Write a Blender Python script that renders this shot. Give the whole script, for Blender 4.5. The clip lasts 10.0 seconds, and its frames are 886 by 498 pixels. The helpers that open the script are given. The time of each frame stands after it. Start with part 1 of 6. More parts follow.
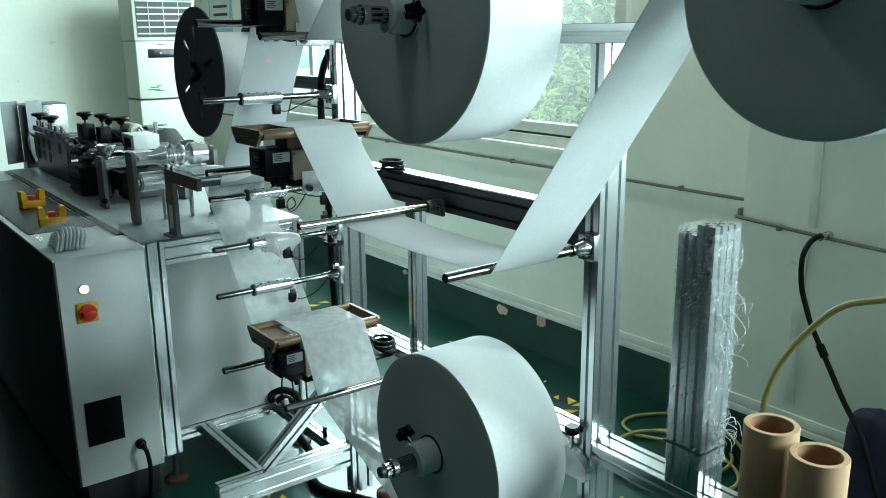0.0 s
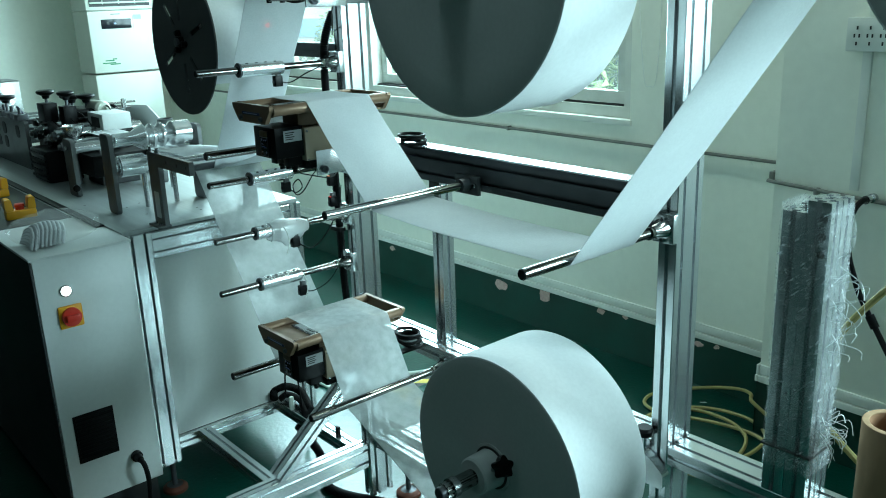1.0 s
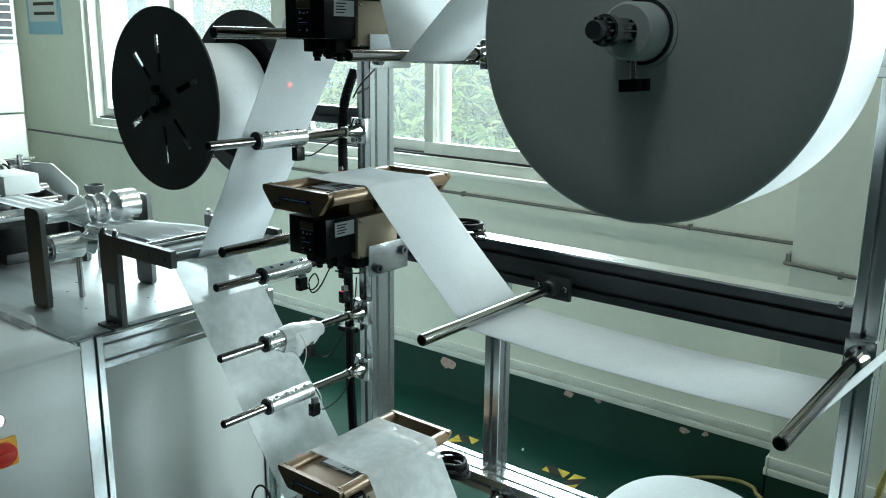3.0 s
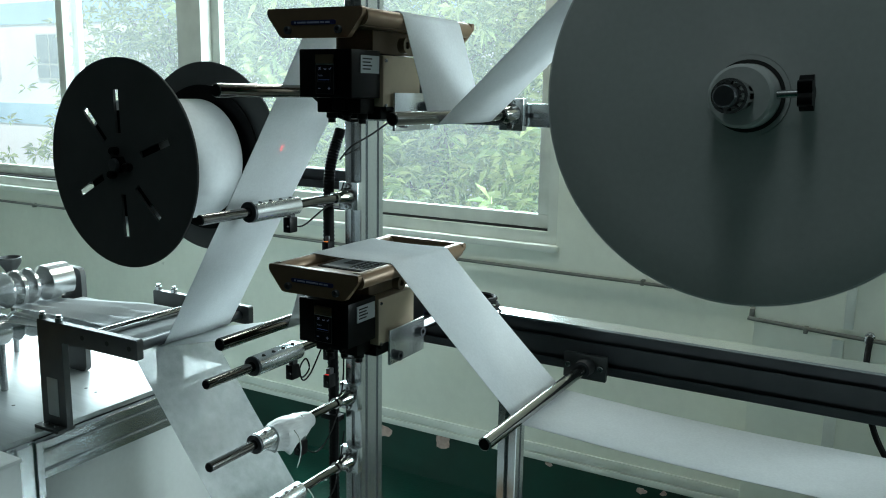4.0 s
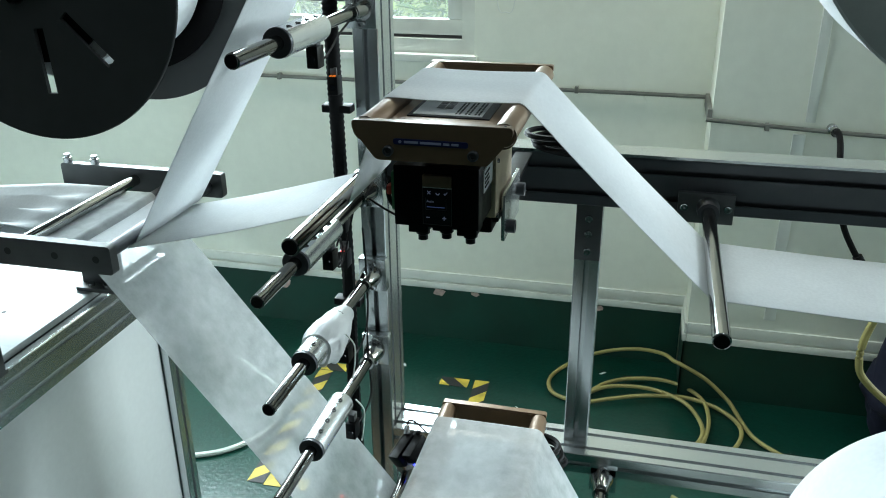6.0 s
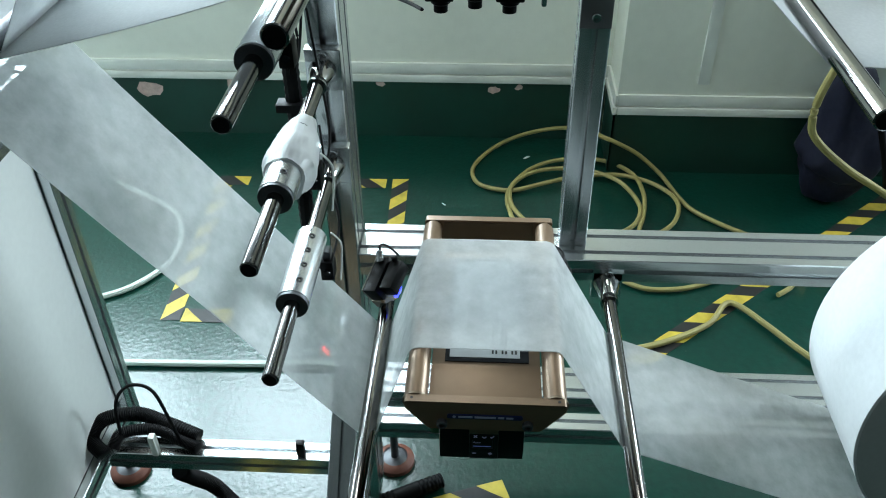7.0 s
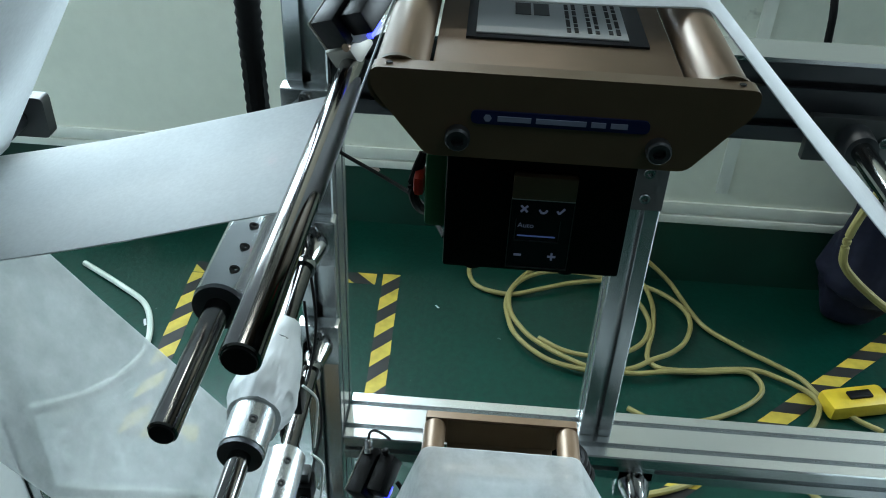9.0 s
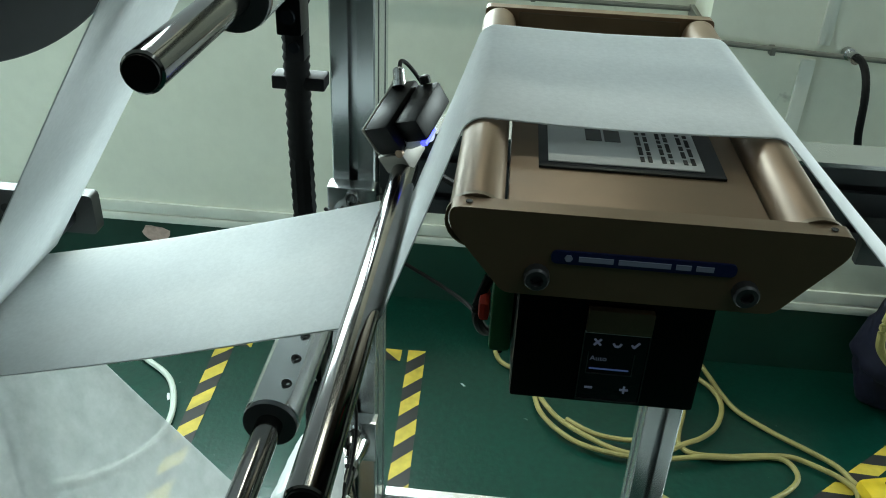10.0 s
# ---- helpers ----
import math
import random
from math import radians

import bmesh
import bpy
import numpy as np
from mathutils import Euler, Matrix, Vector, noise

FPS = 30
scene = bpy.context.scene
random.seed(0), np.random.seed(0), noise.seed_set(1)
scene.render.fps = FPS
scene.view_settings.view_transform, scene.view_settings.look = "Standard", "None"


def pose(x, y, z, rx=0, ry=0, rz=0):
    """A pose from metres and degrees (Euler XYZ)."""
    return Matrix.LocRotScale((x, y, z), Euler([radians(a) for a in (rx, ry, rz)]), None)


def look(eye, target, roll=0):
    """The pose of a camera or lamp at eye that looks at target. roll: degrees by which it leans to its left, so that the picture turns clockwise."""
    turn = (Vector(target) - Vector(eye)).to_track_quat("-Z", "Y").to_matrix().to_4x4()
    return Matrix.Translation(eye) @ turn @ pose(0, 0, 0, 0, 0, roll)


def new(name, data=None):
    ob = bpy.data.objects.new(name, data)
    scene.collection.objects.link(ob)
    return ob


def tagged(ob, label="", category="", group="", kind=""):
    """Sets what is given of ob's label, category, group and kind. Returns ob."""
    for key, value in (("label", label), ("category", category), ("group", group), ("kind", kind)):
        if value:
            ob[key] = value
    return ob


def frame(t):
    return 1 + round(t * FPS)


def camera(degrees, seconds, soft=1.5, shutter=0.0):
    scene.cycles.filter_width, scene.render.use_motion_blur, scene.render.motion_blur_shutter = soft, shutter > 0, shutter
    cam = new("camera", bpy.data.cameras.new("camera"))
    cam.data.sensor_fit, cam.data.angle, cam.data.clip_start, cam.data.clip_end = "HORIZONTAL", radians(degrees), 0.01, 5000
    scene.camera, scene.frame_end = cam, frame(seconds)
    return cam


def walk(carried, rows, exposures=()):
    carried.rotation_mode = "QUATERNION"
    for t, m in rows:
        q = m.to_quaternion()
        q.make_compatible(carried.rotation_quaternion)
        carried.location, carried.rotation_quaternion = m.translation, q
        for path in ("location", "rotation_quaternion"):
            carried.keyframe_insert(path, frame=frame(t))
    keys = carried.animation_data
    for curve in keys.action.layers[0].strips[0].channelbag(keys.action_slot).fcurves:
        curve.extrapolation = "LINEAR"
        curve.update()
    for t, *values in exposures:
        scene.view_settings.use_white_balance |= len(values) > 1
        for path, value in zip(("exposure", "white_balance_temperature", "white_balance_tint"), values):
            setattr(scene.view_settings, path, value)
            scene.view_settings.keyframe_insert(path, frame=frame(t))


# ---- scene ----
cam = camera(55.0, 10.0, soft=1.0)
PATH = [
    (0, (0.071, 0.015, 1.54), (1.242, 1.561, 1.052), -0.6),
    (0.5, (0.003, 0.145, 1.551), (1.24, 1.618, 1.003), -1.5),
    (1, (0.069, 0.325, 1.528), (1.307, 1.79, 0.96), -2.1),
    (1.5, (0.109, 0.456, 1.543), (1.399, 1.885, 1.002), -1.1),
    (2, (0.059, 0.621, 1.551), (1.472, 1.95, 1.063), 0.6),
    (2.2, (0.031, 0.693, 1.564), (1.478, 1.986, 1.081), 0.5),
    (3.3, (0.005, 1.063, 1.565), (1.563, 2.23, 1.109), 0.9),
    (3.5, (0.006, 1.13, 1.578), (1.598, 2.259, 1.143), 1.0),
    (4, (-0.003, 1.291, 1.581), (1.709, 2.258, 1.214), 1.0),
    (4.5, (-0.075, 1.472, 1.602), (1.729, 2.246, 1.219), 1.7),
    (5, (-0.04, 1.616, 1.574), (1.782, 2.284, 1.092), 1.6),
    (5.2, (0.006, 1.646, 1.568), (1.816, 2.319, 1.045), 1.3),
    (6.3, (0.223, 1.957, 1.513), (1.974, 2.268, 0.598), -0.7),
    (6.5, (0.251, 2.007, 1.492), (1.97, 2.232, 0.496), -0.9),
    (7, (0.395, 2.077, 1.425), (1.975, 2.174, 0.203), -0.7),
    (7.5, (0.539, 2.097, 1.376), (2.0, 2.156, 0.012), 0.1),
    (8, (0.599, 2.106, 1.354), (2.006, 2.151, -0.067), 0.6),
    (8.5, (0.622, 2.118, 1.384), (2.117, 2.155, 0.056), 1.7),
    (9, (0.652, 2.121, 1.46), (2.286, 2.185, 0.31), 2.8),
    (9.5, (0.676, 2.131, 1.477), (2.358, 2.214, 0.398), 2.7),
    (10, (0.678, 2.151, 1.481), (2.391, 2.266, 0.455), 2.7),
]
LIGHT = [(0, -0.43, 6300, 0), (0.5, -0.42, 5800, -8), (1.5, -0.45, 5700, -10), (2.2, -0.4, 6200, 4), (3.5, -0.3, 6500, 8), (4.0, -0.7, 6400, 8), (4.5, -0.88, 6300, 4), (5.2, -0.38, 6400, 8), (6.5, -0.1, 6500, 14), (7.5, -0.15, 6200, 14), (8.5, -0.25, 6200, 13), (9.0, -0.4, 6200, 13), (10, -0.3, 6800, 7)]
walk(cam, [(t, look(eye, target, roll)) for t, eye, target, roll in PATH], LIGHT)

# ---- world and light ----
world = bpy.data.worlds.new("world")
scene.world = world
world.use_nodes = True
wn = world.node_tree.nodes
sky = wn.new("ShaderNodeTexSky")
sky.sky_type, sky.sun_disc = "NISHITA", False
sky.sun_elevation, sky.sun_rotation = radians(56), radians(282)
world.node_tree.links.new(sky.outputs[0], wn["Background"].inputs[0])
wn["Background"].inputs[1].default_value = 0.15


def lamp(name, kind, energy, m, size=0.0, size_y=0.0, color=(1, 1, 1)):
    data = bpy.data.lights.new(name, kind)
    data.energy, data.color = energy, color
    if kind == "AREA":
        data.shape, data.size, data.size_y = "RECTANGLE", size, size_y
    if kind == "SUN":
        data.angle = size
    ob = new(name, data)
    ob.matrix_world = m
    return ob


# hazy sun from behind the building, on the trees across the yard
lamp("sun", "SUN", 5.0, look((-7, 1, 14), (2, 3, 0)), size=radians(5), color=(1.0, 0.96, 0.9))
# sky light at the east wall's two windows, the second unseen and added
lamp("window_light", "AREA", 390, look((3.2, 4.25, 1.8), (1.2, 4.2, 0.87)), size=3.5, size_y=1.3, color=(0.80, 1.0, 1.05))
lamp("window_light", "AREA", 520, look((3.2, -1.35, 1.8), (1.3, -0.9, 0.9)), size=2.6, size_y=1.3, color=(0.82, 1.0, 1.04))
# unseen ceiling lamps: a row added to brighten the wall, a weaker aisle one
for xx, yy, power in ((2.4, 0.4, 7), (2.4, 2.5, 14.5), (2.4, 4.8, 7)):
    lamp("unseen_ceiling_lamp", "AREA", power, look((xx, yy, 2.66), (xx, yy, 0)), size=0.12, size_y=1.2, color=(0.97, 1.0, 0.88))
lamp("unseen_ceiling_lamp", "AREA", 2.6, look((0.55, 1.49, 2.66), (0.55, 1.49, 0)), size=0.9, size_y=0.2, color=(0.86, 1.0, 1.0))

# red beams of three photo sensors
for place, aim, power in (((1.19, 2.285, 1.34), (1.180, 2.292, 1.477), 1.0), ((1.186, 2.279, 1.075), (1.176, 2.267, 1.156), 3.0), ((1.20, 2.27, 0.772), (1.166, 2.273, 0.69), 0.7)):
    d = bpy.data.lights.new("sensor_beam", "SPOT")
    d.energy, d.color, d.spot_size, d.spot_blend, d.shadow_soft_size = power, (1.0, 0.03, 0.03), radians(10), 0.4, 0.0005
    new("sensor_beam", d).matrix_world = look(Vector(place).lerp(Vector(aim), 0.6), aim)

# ---- materials ----


def material(name, color, rough=0.5, metal=0.0, grain=0.0, grain_size=40.0, stain=0.0, stain_size=3.0, bump=0.0, bump_size=200.0,
             stretch=(1, 1, 1), translucent=0.0, coat=0.0, random_tint=0.0, spec=0.5):
    m = bpy.data.materials.new(name)
    m.use_nodes = True
    nt = m.node_tree
    n, l = nt.nodes, nt.links
    bsdf = n["Principled BSDF"]
    bsdf.inputs["Roughness"].default_value = rough
    bsdf.inputs["Metallic"].default_value = metal
    bsdf.inputs["Coat Weight"].default_value = coat
    bsdf.inputs["Coat Roughness"].default_value = 0.17
    bsdf.inputs["Specular IOR Level"].default_value = spec
    bsdf.inputs["Base Color"].default_value = (*color, 1)
    out = None
    coord = n.new("ShaderNodeTexCoord")
    mapping = n.new("ShaderNodeMapping")
    mapping.inputs["Scale"].default_value = stretch
    l.new(coord.outputs["Object"], mapping.inputs[0])
    rgb = n.new("ShaderNodeRGB")
    rgb.outputs[0].default_value = (*color, 1)
    last = rgb.outputs[0]
    for amount, size, detail in ((grain, grain_size, 4), (stain, stain_size, 6)):
        if amount:
            tex = n.new("ShaderNodeTexNoise")
            tex.inputs["Scale"].default_value, tex.inputs["Detail"].default_value = size, detail
            l.new(mapping.outputs[0], tex.inputs["Vector"])
            ramp = n.new("ShaderNodeMapRange")
            ramp.inputs[1].default_value, ramp.inputs[2].default_value = 0.3, 0.7
            ramp.inputs[3].default_value, ramp.inputs[4].default_value = 1 - amount, 1 + amount * 0.4
            l.new(tex.outputs[0], ramp.inputs[0])
            mix = n.new("ShaderNodeVectorMath")
            mix.operation = "SCALE"
            l.new(last, mix.inputs[0])
            l.new(ramp.outputs[0], mix.inputs["Scale"])
            last = mix.outputs[0]
            rr = n.new("ShaderNodeMapRange")
            rr.inputs[3].default_value, rr.inputs[4].default_value = min(1, rough * (1 + amount)), rough * (1 - amount * 0.6)
            l.new(tex.outputs[0], rr.inputs[0])
            l.new(rr.outputs[0], bsdf.inputs["Roughness"])
    if random_tint:
        info = n.new("ShaderNodeObjectInfo")
        rr = n.new("ShaderNodeMapRange")
        rr.inputs[3].default_value, rr.inputs[4].default_value = 1 - random_tint, 1 + random_tint
        l.new(info.outputs["Random"], rr.inputs[0])
        mix = n.new("ShaderNodeVectorMath")
        mix.operation = "SCALE"
        l.new(last, mix.inputs[0])
        l.new(rr.outputs[0], mix.inputs["Scale"])
        last = mix.outputs[0]
    l.new(last, bsdf.inputs["Base Color"])
    if bump:
        tex = n.new("ShaderNodeTexNoise")
        tex.inputs["Scale"].default_value, tex.inputs["Detail"].default_value = bump_size, 5
        l.new(mapping.outputs[0], tex.inputs["Vector"])
        b = n.new("ShaderNodeBump")
        b.inputs["Strength"].default_value, b.inputs["Distance"].default_value = bump, 0.002
        l.new(tex.outputs[0], b.inputs["Height"])
        l.new(b.outputs[0], bsdf.inputs["Normal"])
        l.new(b.outputs[0], bsdf.inputs["Coat Normal"])
    if translucent:
        tr = n.new("ShaderNodeBsdfTranslucent")
        l.new(last, tr.inputs[0])
        mx = n.new("ShaderNodeMixShader")
        mx.inputs[0].default_value = translucent
        l.new(bsdf.outputs[0], mx.inputs[1])
        l.new(tr.outputs[0], mx.inputs[2])
        l.new(mx.outputs[0], n["Material Output"].inputs[0])
    return m


def glow(name, color, strength):
    m = bpy.data.materials.new(name)
    m.use_nodes = True
    b = m.node_tree.nodes["Principled BSDF"]
    b.inputs["Base Color"].default_value = (*color, 1)
    b.inputs["Emission Color"].default_value = (*color, 1)
    b.inputs["Emission Strength"].default_value = strength
    return m


def clear(name, color, rough, alpha):
    """A thin clear sheet: part see-through, part glossy film."""
    m = bpy.data.materials.new(name)
    m.use_nodes = True
    n, l = m.node_tree.nodes, m.node_tree.links
    b = n["Principled BSDF"]
    b.inputs["Base Color"].default_value = (*color, 1)
    b.inputs["Roughness"].default_value = rough
    t = n.new("ShaderNodeBsdfTransparent")
    mx = n.new("ShaderNodeMixShader")
    mx.inputs[0].default_value = alpha
    l.new(t.outputs[0], mx.inputs[1])
    l.new(b.outputs[0], mx.inputs[2])
    l.new(mx.outputs[0], n["Material Output"].inputs[0])
    return m


def film_material():
    """Stretch film: clear, with bright wrinkles."""
    m = clear("stretch_film", (0.8, 0.83, 0.85), 0.12, 0.1)
    n, l = m.node_tree.nodes, m.node_tree.links
    coord, mapping, tex, rr = n.new("ShaderNodeTexCoord"), n.new("ShaderNodeMapping"), n.new("ShaderNodeTexNoise"), n.new("ShaderNodeMapRange")
    mapping.inputs["Rotation"].default_value = (0.75, 0.6, 0)
    mapping.vector_type = "TEXTURE"
    mapping.inputs["Scale"].default_value = (1, 1, 4.5)
    tex.inputs["Scale"].default_value, tex.inputs["Detail"].default_value, tex.inputs["Distortion"].default_value = 210, 4, 0.6
    rr.inputs[1].default_value, rr.inputs[2].default_value = 0.53, 0.68
    rr.inputs[3].default_value, rr.inputs[4].default_value = 0.05, 0.36
    l.new(coord.outputs["Object"], mapping.inputs[0])
    l.new(mapping.outputs[0], tex.inputs["Vector"])
    l.new(tex.outputs[0], rr.inputs[0])
    l.new(rr.outputs[0], n["Mix Shader"].inputs[0])
    return m


def dusty_glare_glass():
    """Window glass with a thin film of dust, strengthened to add the outside's glare."""
    m = clear("window_glass", (0.85, 0.92, 0.9), 0.03, 0.08)
    n, l = m.node_tree.nodes, m.node_tree.links
    dust = n.new("ShaderNodeBsdfTranslucent")
    dust.inputs[0].default_value = (0.9, 0.94, 0.94, 1)
    mx = n.new("ShaderNodeMixShader")
    tex = n.new("ShaderNodeTexNoise")
    tex.inputs["Scale"].default_value, tex.inputs["Detail"].default_value = 2.5, 6
    rr = n.new("ShaderNodeMapRange")
    rr.inputs[3].default_value, rr.inputs[4].default_value = 0.011, 0.028
    l.new(tex.outputs[0], rr.inputs[0])
    l.new(rr.outputs[0], mx.inputs[0])
    prev = n["Material Output"].inputs[0].links[0].from_socket
    l.new(prev, mx.inputs[1])
    l.new(dust.outputs[0], mx.inputs[2])
    l.new(mx.outputs[0], n["Material Output"].inputs[0])
    return m


def web_material(name, color, see_through, cloud):
    """Nonwoven cloth: matt, lets light through, with cloudy thin places."""
    m = material(name, color, 0.85, grain=0.05, grain_size=260, stain=cloud, stain_size=38, bump=0.12, bump_size=600, translucent=0.42, stretch=(1, 1, 1))
    n, l = m.node_tree.nodes, m.node_tree.links
    if see_through:
        t = n.new("ShaderNodeBsdfTransparent")
        mx = n.new("ShaderNodeMixShader")
        tex = n.new("ShaderNodeTexNoise")
        tex.inputs["Scale"].default_value, tex.inputs["Detail"].default_value = 45, 6
        l.new(n["Mapping"].outputs[0], tex.inputs["Vector"])
        rr = n.new("ShaderNodeMapRange")
        rr.inputs[1].default_value, rr.inputs[2].default_value = 0.35, 0.7
        rr.inputs[3].default_value, rr.inputs[4].default_value = see_through * 0.85, see_through * 1.2
        l.new(tex.outputs[0], rr.inputs[0])
        l.new(rr.outputs[0], mx.inputs[0])
        prev = n["Material Output"].inputs[0].links[0].from_socket
        l.new(prev, mx.inputs[1])
        l.new(t.outputs[0], mx.inputs[2])
        l.new(mx.outputs[0], n["Material Output"].inputs[0])
    return m


def hazard_material():
    """Yellow and black slanted stripes of floor tape, worn."""
    m = material("hazard_tape", (0.55, 0.42, 0.05), 0.45, stain=0.3, stain_size=25)
    n, l = m.node_tree.nodes, m.node_tree.links
    b = n["Principled BSDF"]
    col = b.inputs["Base Color"].links[0].from_socket
    coord = n.new("ShaderNodeTexCoord")
    sep = n.new("ShaderNodeSeparateXYZ")
    l.new(coord.outputs["UV"], sep.inputs[0])
    add = n.new("ShaderNodeMath")
    add.operation = "ADD"
    l.new(sep.outputs[0], add.inputs[0])
    l.new(sep.outputs[1], add.inputs[1])
    fr = n.new("ShaderNodeMath")
    fr.operation = "FRACT"
    mul = n.new("ShaderNodeMath")
    mul.operation = "MULTIPLY"
    mul.inputs[1].default_value = 1 / 0.11
    l.new(add.outputs[0], mul.inputs[0])
    l.new(mul.outputs[0], fr.inputs[0])
    gt = n.new("ShaderNodeMath")
    gt.operation = "GREATER_THAN"
    gt.inputs[1].default_value = 0.5
    l.new(fr.outputs[0], gt.inputs[0])
    mix = n.new("ShaderNodeMix")
    mix.data_type = "RGBA"
    mix.inputs[7].default_value = (0.015, 0.015, 0.015, 1)
    l.new(gt.outputs[0], mix.inputs[0])
    l.new(col, mix.inputs[6])
    l.new(mix.outputs[2], b.inputs["Base Color"])
    return m


M_WALL = material("painted_wall", (0.80, 0.825, 0.735), 0.7, stain=0.10, stain_size=1.3, grain=0.03, grain_size=30, bump=0.15, bump_size=90)


def scuffed(m, size, low, color, amount):
    """A few scuffs or specks on a painted surface."""
    n, l = m.node_tree.nodes, m.node_tree.links
    b = n["Principled BSDF"]
    col = b.inputs["Base Color"].links[0].from_socket
    tex, rr, mix = n.new("ShaderNodeTexNoise"), n.new("ShaderNodeMapRange"), n.new("ShaderNodeMix")
    tex.inputs["Scale"].default_value, tex.inputs["Detail"].default_value, tex.inputs["Distortion"].default_value = size, 5, 0.4
    rr.inputs[1].default_value, rr.inputs[2].default_value, rr.inputs[4].default_value = low, low + 0.05, amount
    mix.data_type = "RGBA"
    mix.inputs[7].default_value = (*color, 1)
    l.new(n["Mapping"].outputs[0], tex.inputs["Vector"])
    l.new(tex.outputs[0], rr.inputs[0])
    l.new(rr.outputs[0], mix.inputs[0])
    l.new(col, mix.inputs[6])
    l.new(mix.outputs[2], b.inputs["Base Color"])


scuffed(M_WALL, 7.0, 0.71, (0.2, 0.2, 0.18), 0.6)
# near black, so that walls out of view bounce little light
M_WALLFAR = material("unseen_dark_wall", (0.035, 0.038, 0.036), 0.8, stain=0.1, stain_size=1.0)
M_TRIM = material("white_trim", (0.74, 0.77, 0.72), 0.5, stain=0.15, stain_size=6, bump=0.05)
# white conduit darkened: the shade along it is put into its colour
M_CONDUIT = material("shaded_conduit", (0.17, 0.175, 0.16), 0.6, stain=0.2, stain_size=20)
# ceiling out of view, made darker than white to reduce bounce
M_CEIL = material("darkened_ceiling", (0.20, 0.21, 0.20), 0.8, grain=0.04)
M_FLOOR = material("green_epoxy", (0.0008, 0.041, 0.028), 0.3, stain=0.3, stain_size=1.6, grain=0.22, grain_size=55, bump=0.42, bump_size=70, coat=0.62, spec=0.3)
scuffed(M_FLOOR, 46.0, 0.73, (0.20, 0.24, 0.22), 0.7)
M_SKIRT = material("green_skirting_paint", (0.003, 0.042, 0.028), 0.45, stain=0.3, stain_size=5, bump=0.2, bump_size=60)
M_PEEL = material("bare_plaster", (0.55, 0.40, 0.36), 0.9, grain=0.2, grain_size=70)
M_ALU = material("anodised_aluminium", (0.66, 0.69, 0.70), 0.24, 0.95, grain=0.04, grain_size=300, stain=0.05, stain_size=5)
# dark tone that stands for shade in the window's track
M_SLOT = material("track_shade", (0.03, 0.03, 0.033), 0.7, 0.3)
M_DARKALU = material("dark_anodised_aluminium", (0.10, 0.105, 0.115), 0.42, 0.7, grain=0.1, grain_size=20)
M_CHROME = material("polished_steel", (0.40, 0.40, 0.395), 0.12, 1.0, grain=0.05, grain_size=60)
# darker copy of the chrome, with the room's dark reflections in its colour
M_DARKROD = material("shaded_polished_steel", (0.21, 0.205, 0.20), 0.13, 1.0, grain=0.06, grain_size=60)
M_STEEL = material("machined_steel", (0.48, 0.49, 0.50), 0.24, 1.0, grain=0.15, grain_size=60, stretch=(0.2, 3, 3))
M_MILLED = material("milled_aluminium", (0.74, 0.76, 0.77), 0.24, 0.9, grain=0.08, grain_size=60)
M_PLATE = material("grey_steel_plate", (0.12, 0.125, 0.127), 0.42, 0.75, grain=0.12, grain_size=30, stain=0.12, stain_size=7)
M_BRASS = material("bronze_anodised_aluminium", (0.21, 0.138, 0.084), 0.36, 0.35, grain=0.05, grain_size=60)
M_BRASSDARK = material("brown_metal_and_shade", (0.16, 0.115, 0.07), 0.45, 0.4, grain=0.08)
M_GOLDBOX = material("beige_metal_housing", (0.52, 0.42, 0.30), 0.45, 0.25, grain=0.05, grain_size=50)
M_BLOCK = material("dull_grey_casting", (0.25, 0.235, 0.205), 0.45, 0.3, grain=0.08, grain_size=60)
M_BLACK = material("black_plastic", (0.003, 0.003, 0.0034), 0.36, grain=0.15, grain_size=80, bump=0.05, spec=0.14)
M_RUBBER = material("black_rubber", (0.004, 0.004, 0.0045), 0.55, grain=0.2, grain_size=90, spec=0.16)
M_REEL = material("dark_grey_board", (0.075, 0.079, 0.081), 0.6, stain=0.15, stain_size=6, grain=0.05, spec=0.25)
M_WHITEM = material("white_powder_coat", (0.68, 0.71, 0.70), 0.42, stain=0.07, stain_size=2.5, grain=0.03, grain_size=80, bump=0.05, bump_size=250)
M_TABLE = material("brushed_table_plate", (0.46, 0.49, 0.49), 0.34, 0.55, grain=0.07, grain_size=20, stain=0.15, stain_size=4, stretch=(6, 0.4, 1))
M_DARKPAINT = material("dark_grey_and_shade", (0.02, 0.022, 0.024), 0.4, stain=0.15, stain_size=4)
M_CLOTH = web_material("white_nonwoven_web", (0.80, 0.82, 0.83), 0.0, 0.025)
M_THIN = web_material("thin_nonwoven_web", (0.78, 0.81, 0.81), 0.43, 0.06)
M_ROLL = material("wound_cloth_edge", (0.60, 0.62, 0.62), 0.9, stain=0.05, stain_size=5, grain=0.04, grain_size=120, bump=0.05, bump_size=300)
M_ROLLSKIN = material("wound_cloth_skin", (0.80, 0.82, 0.83), 0.85, grain=0.04, grain_size=120, bump=0.1, bump_size=400)
M_CARD = material("brown_cardboard", (0.42, 0.27, 0.15), 0.85, grain=0.12, grain_size=70, stain=0.12, stain_size=12, stretch=(1, 1, 0.3))
M_CARDIN = material("brown_cardboard_inside", (0.27, 0.14, 0.07), 0.9, grain=0.15, grain_size=60)
M_RUST = material("reddish_rubber", (0.12, 0.035, 0.018), 0.6, grain=0.2, grain_size=60)
M_ORANGE = material("orange_plastic", (0.75, 0.23, 0.01), 0.4)
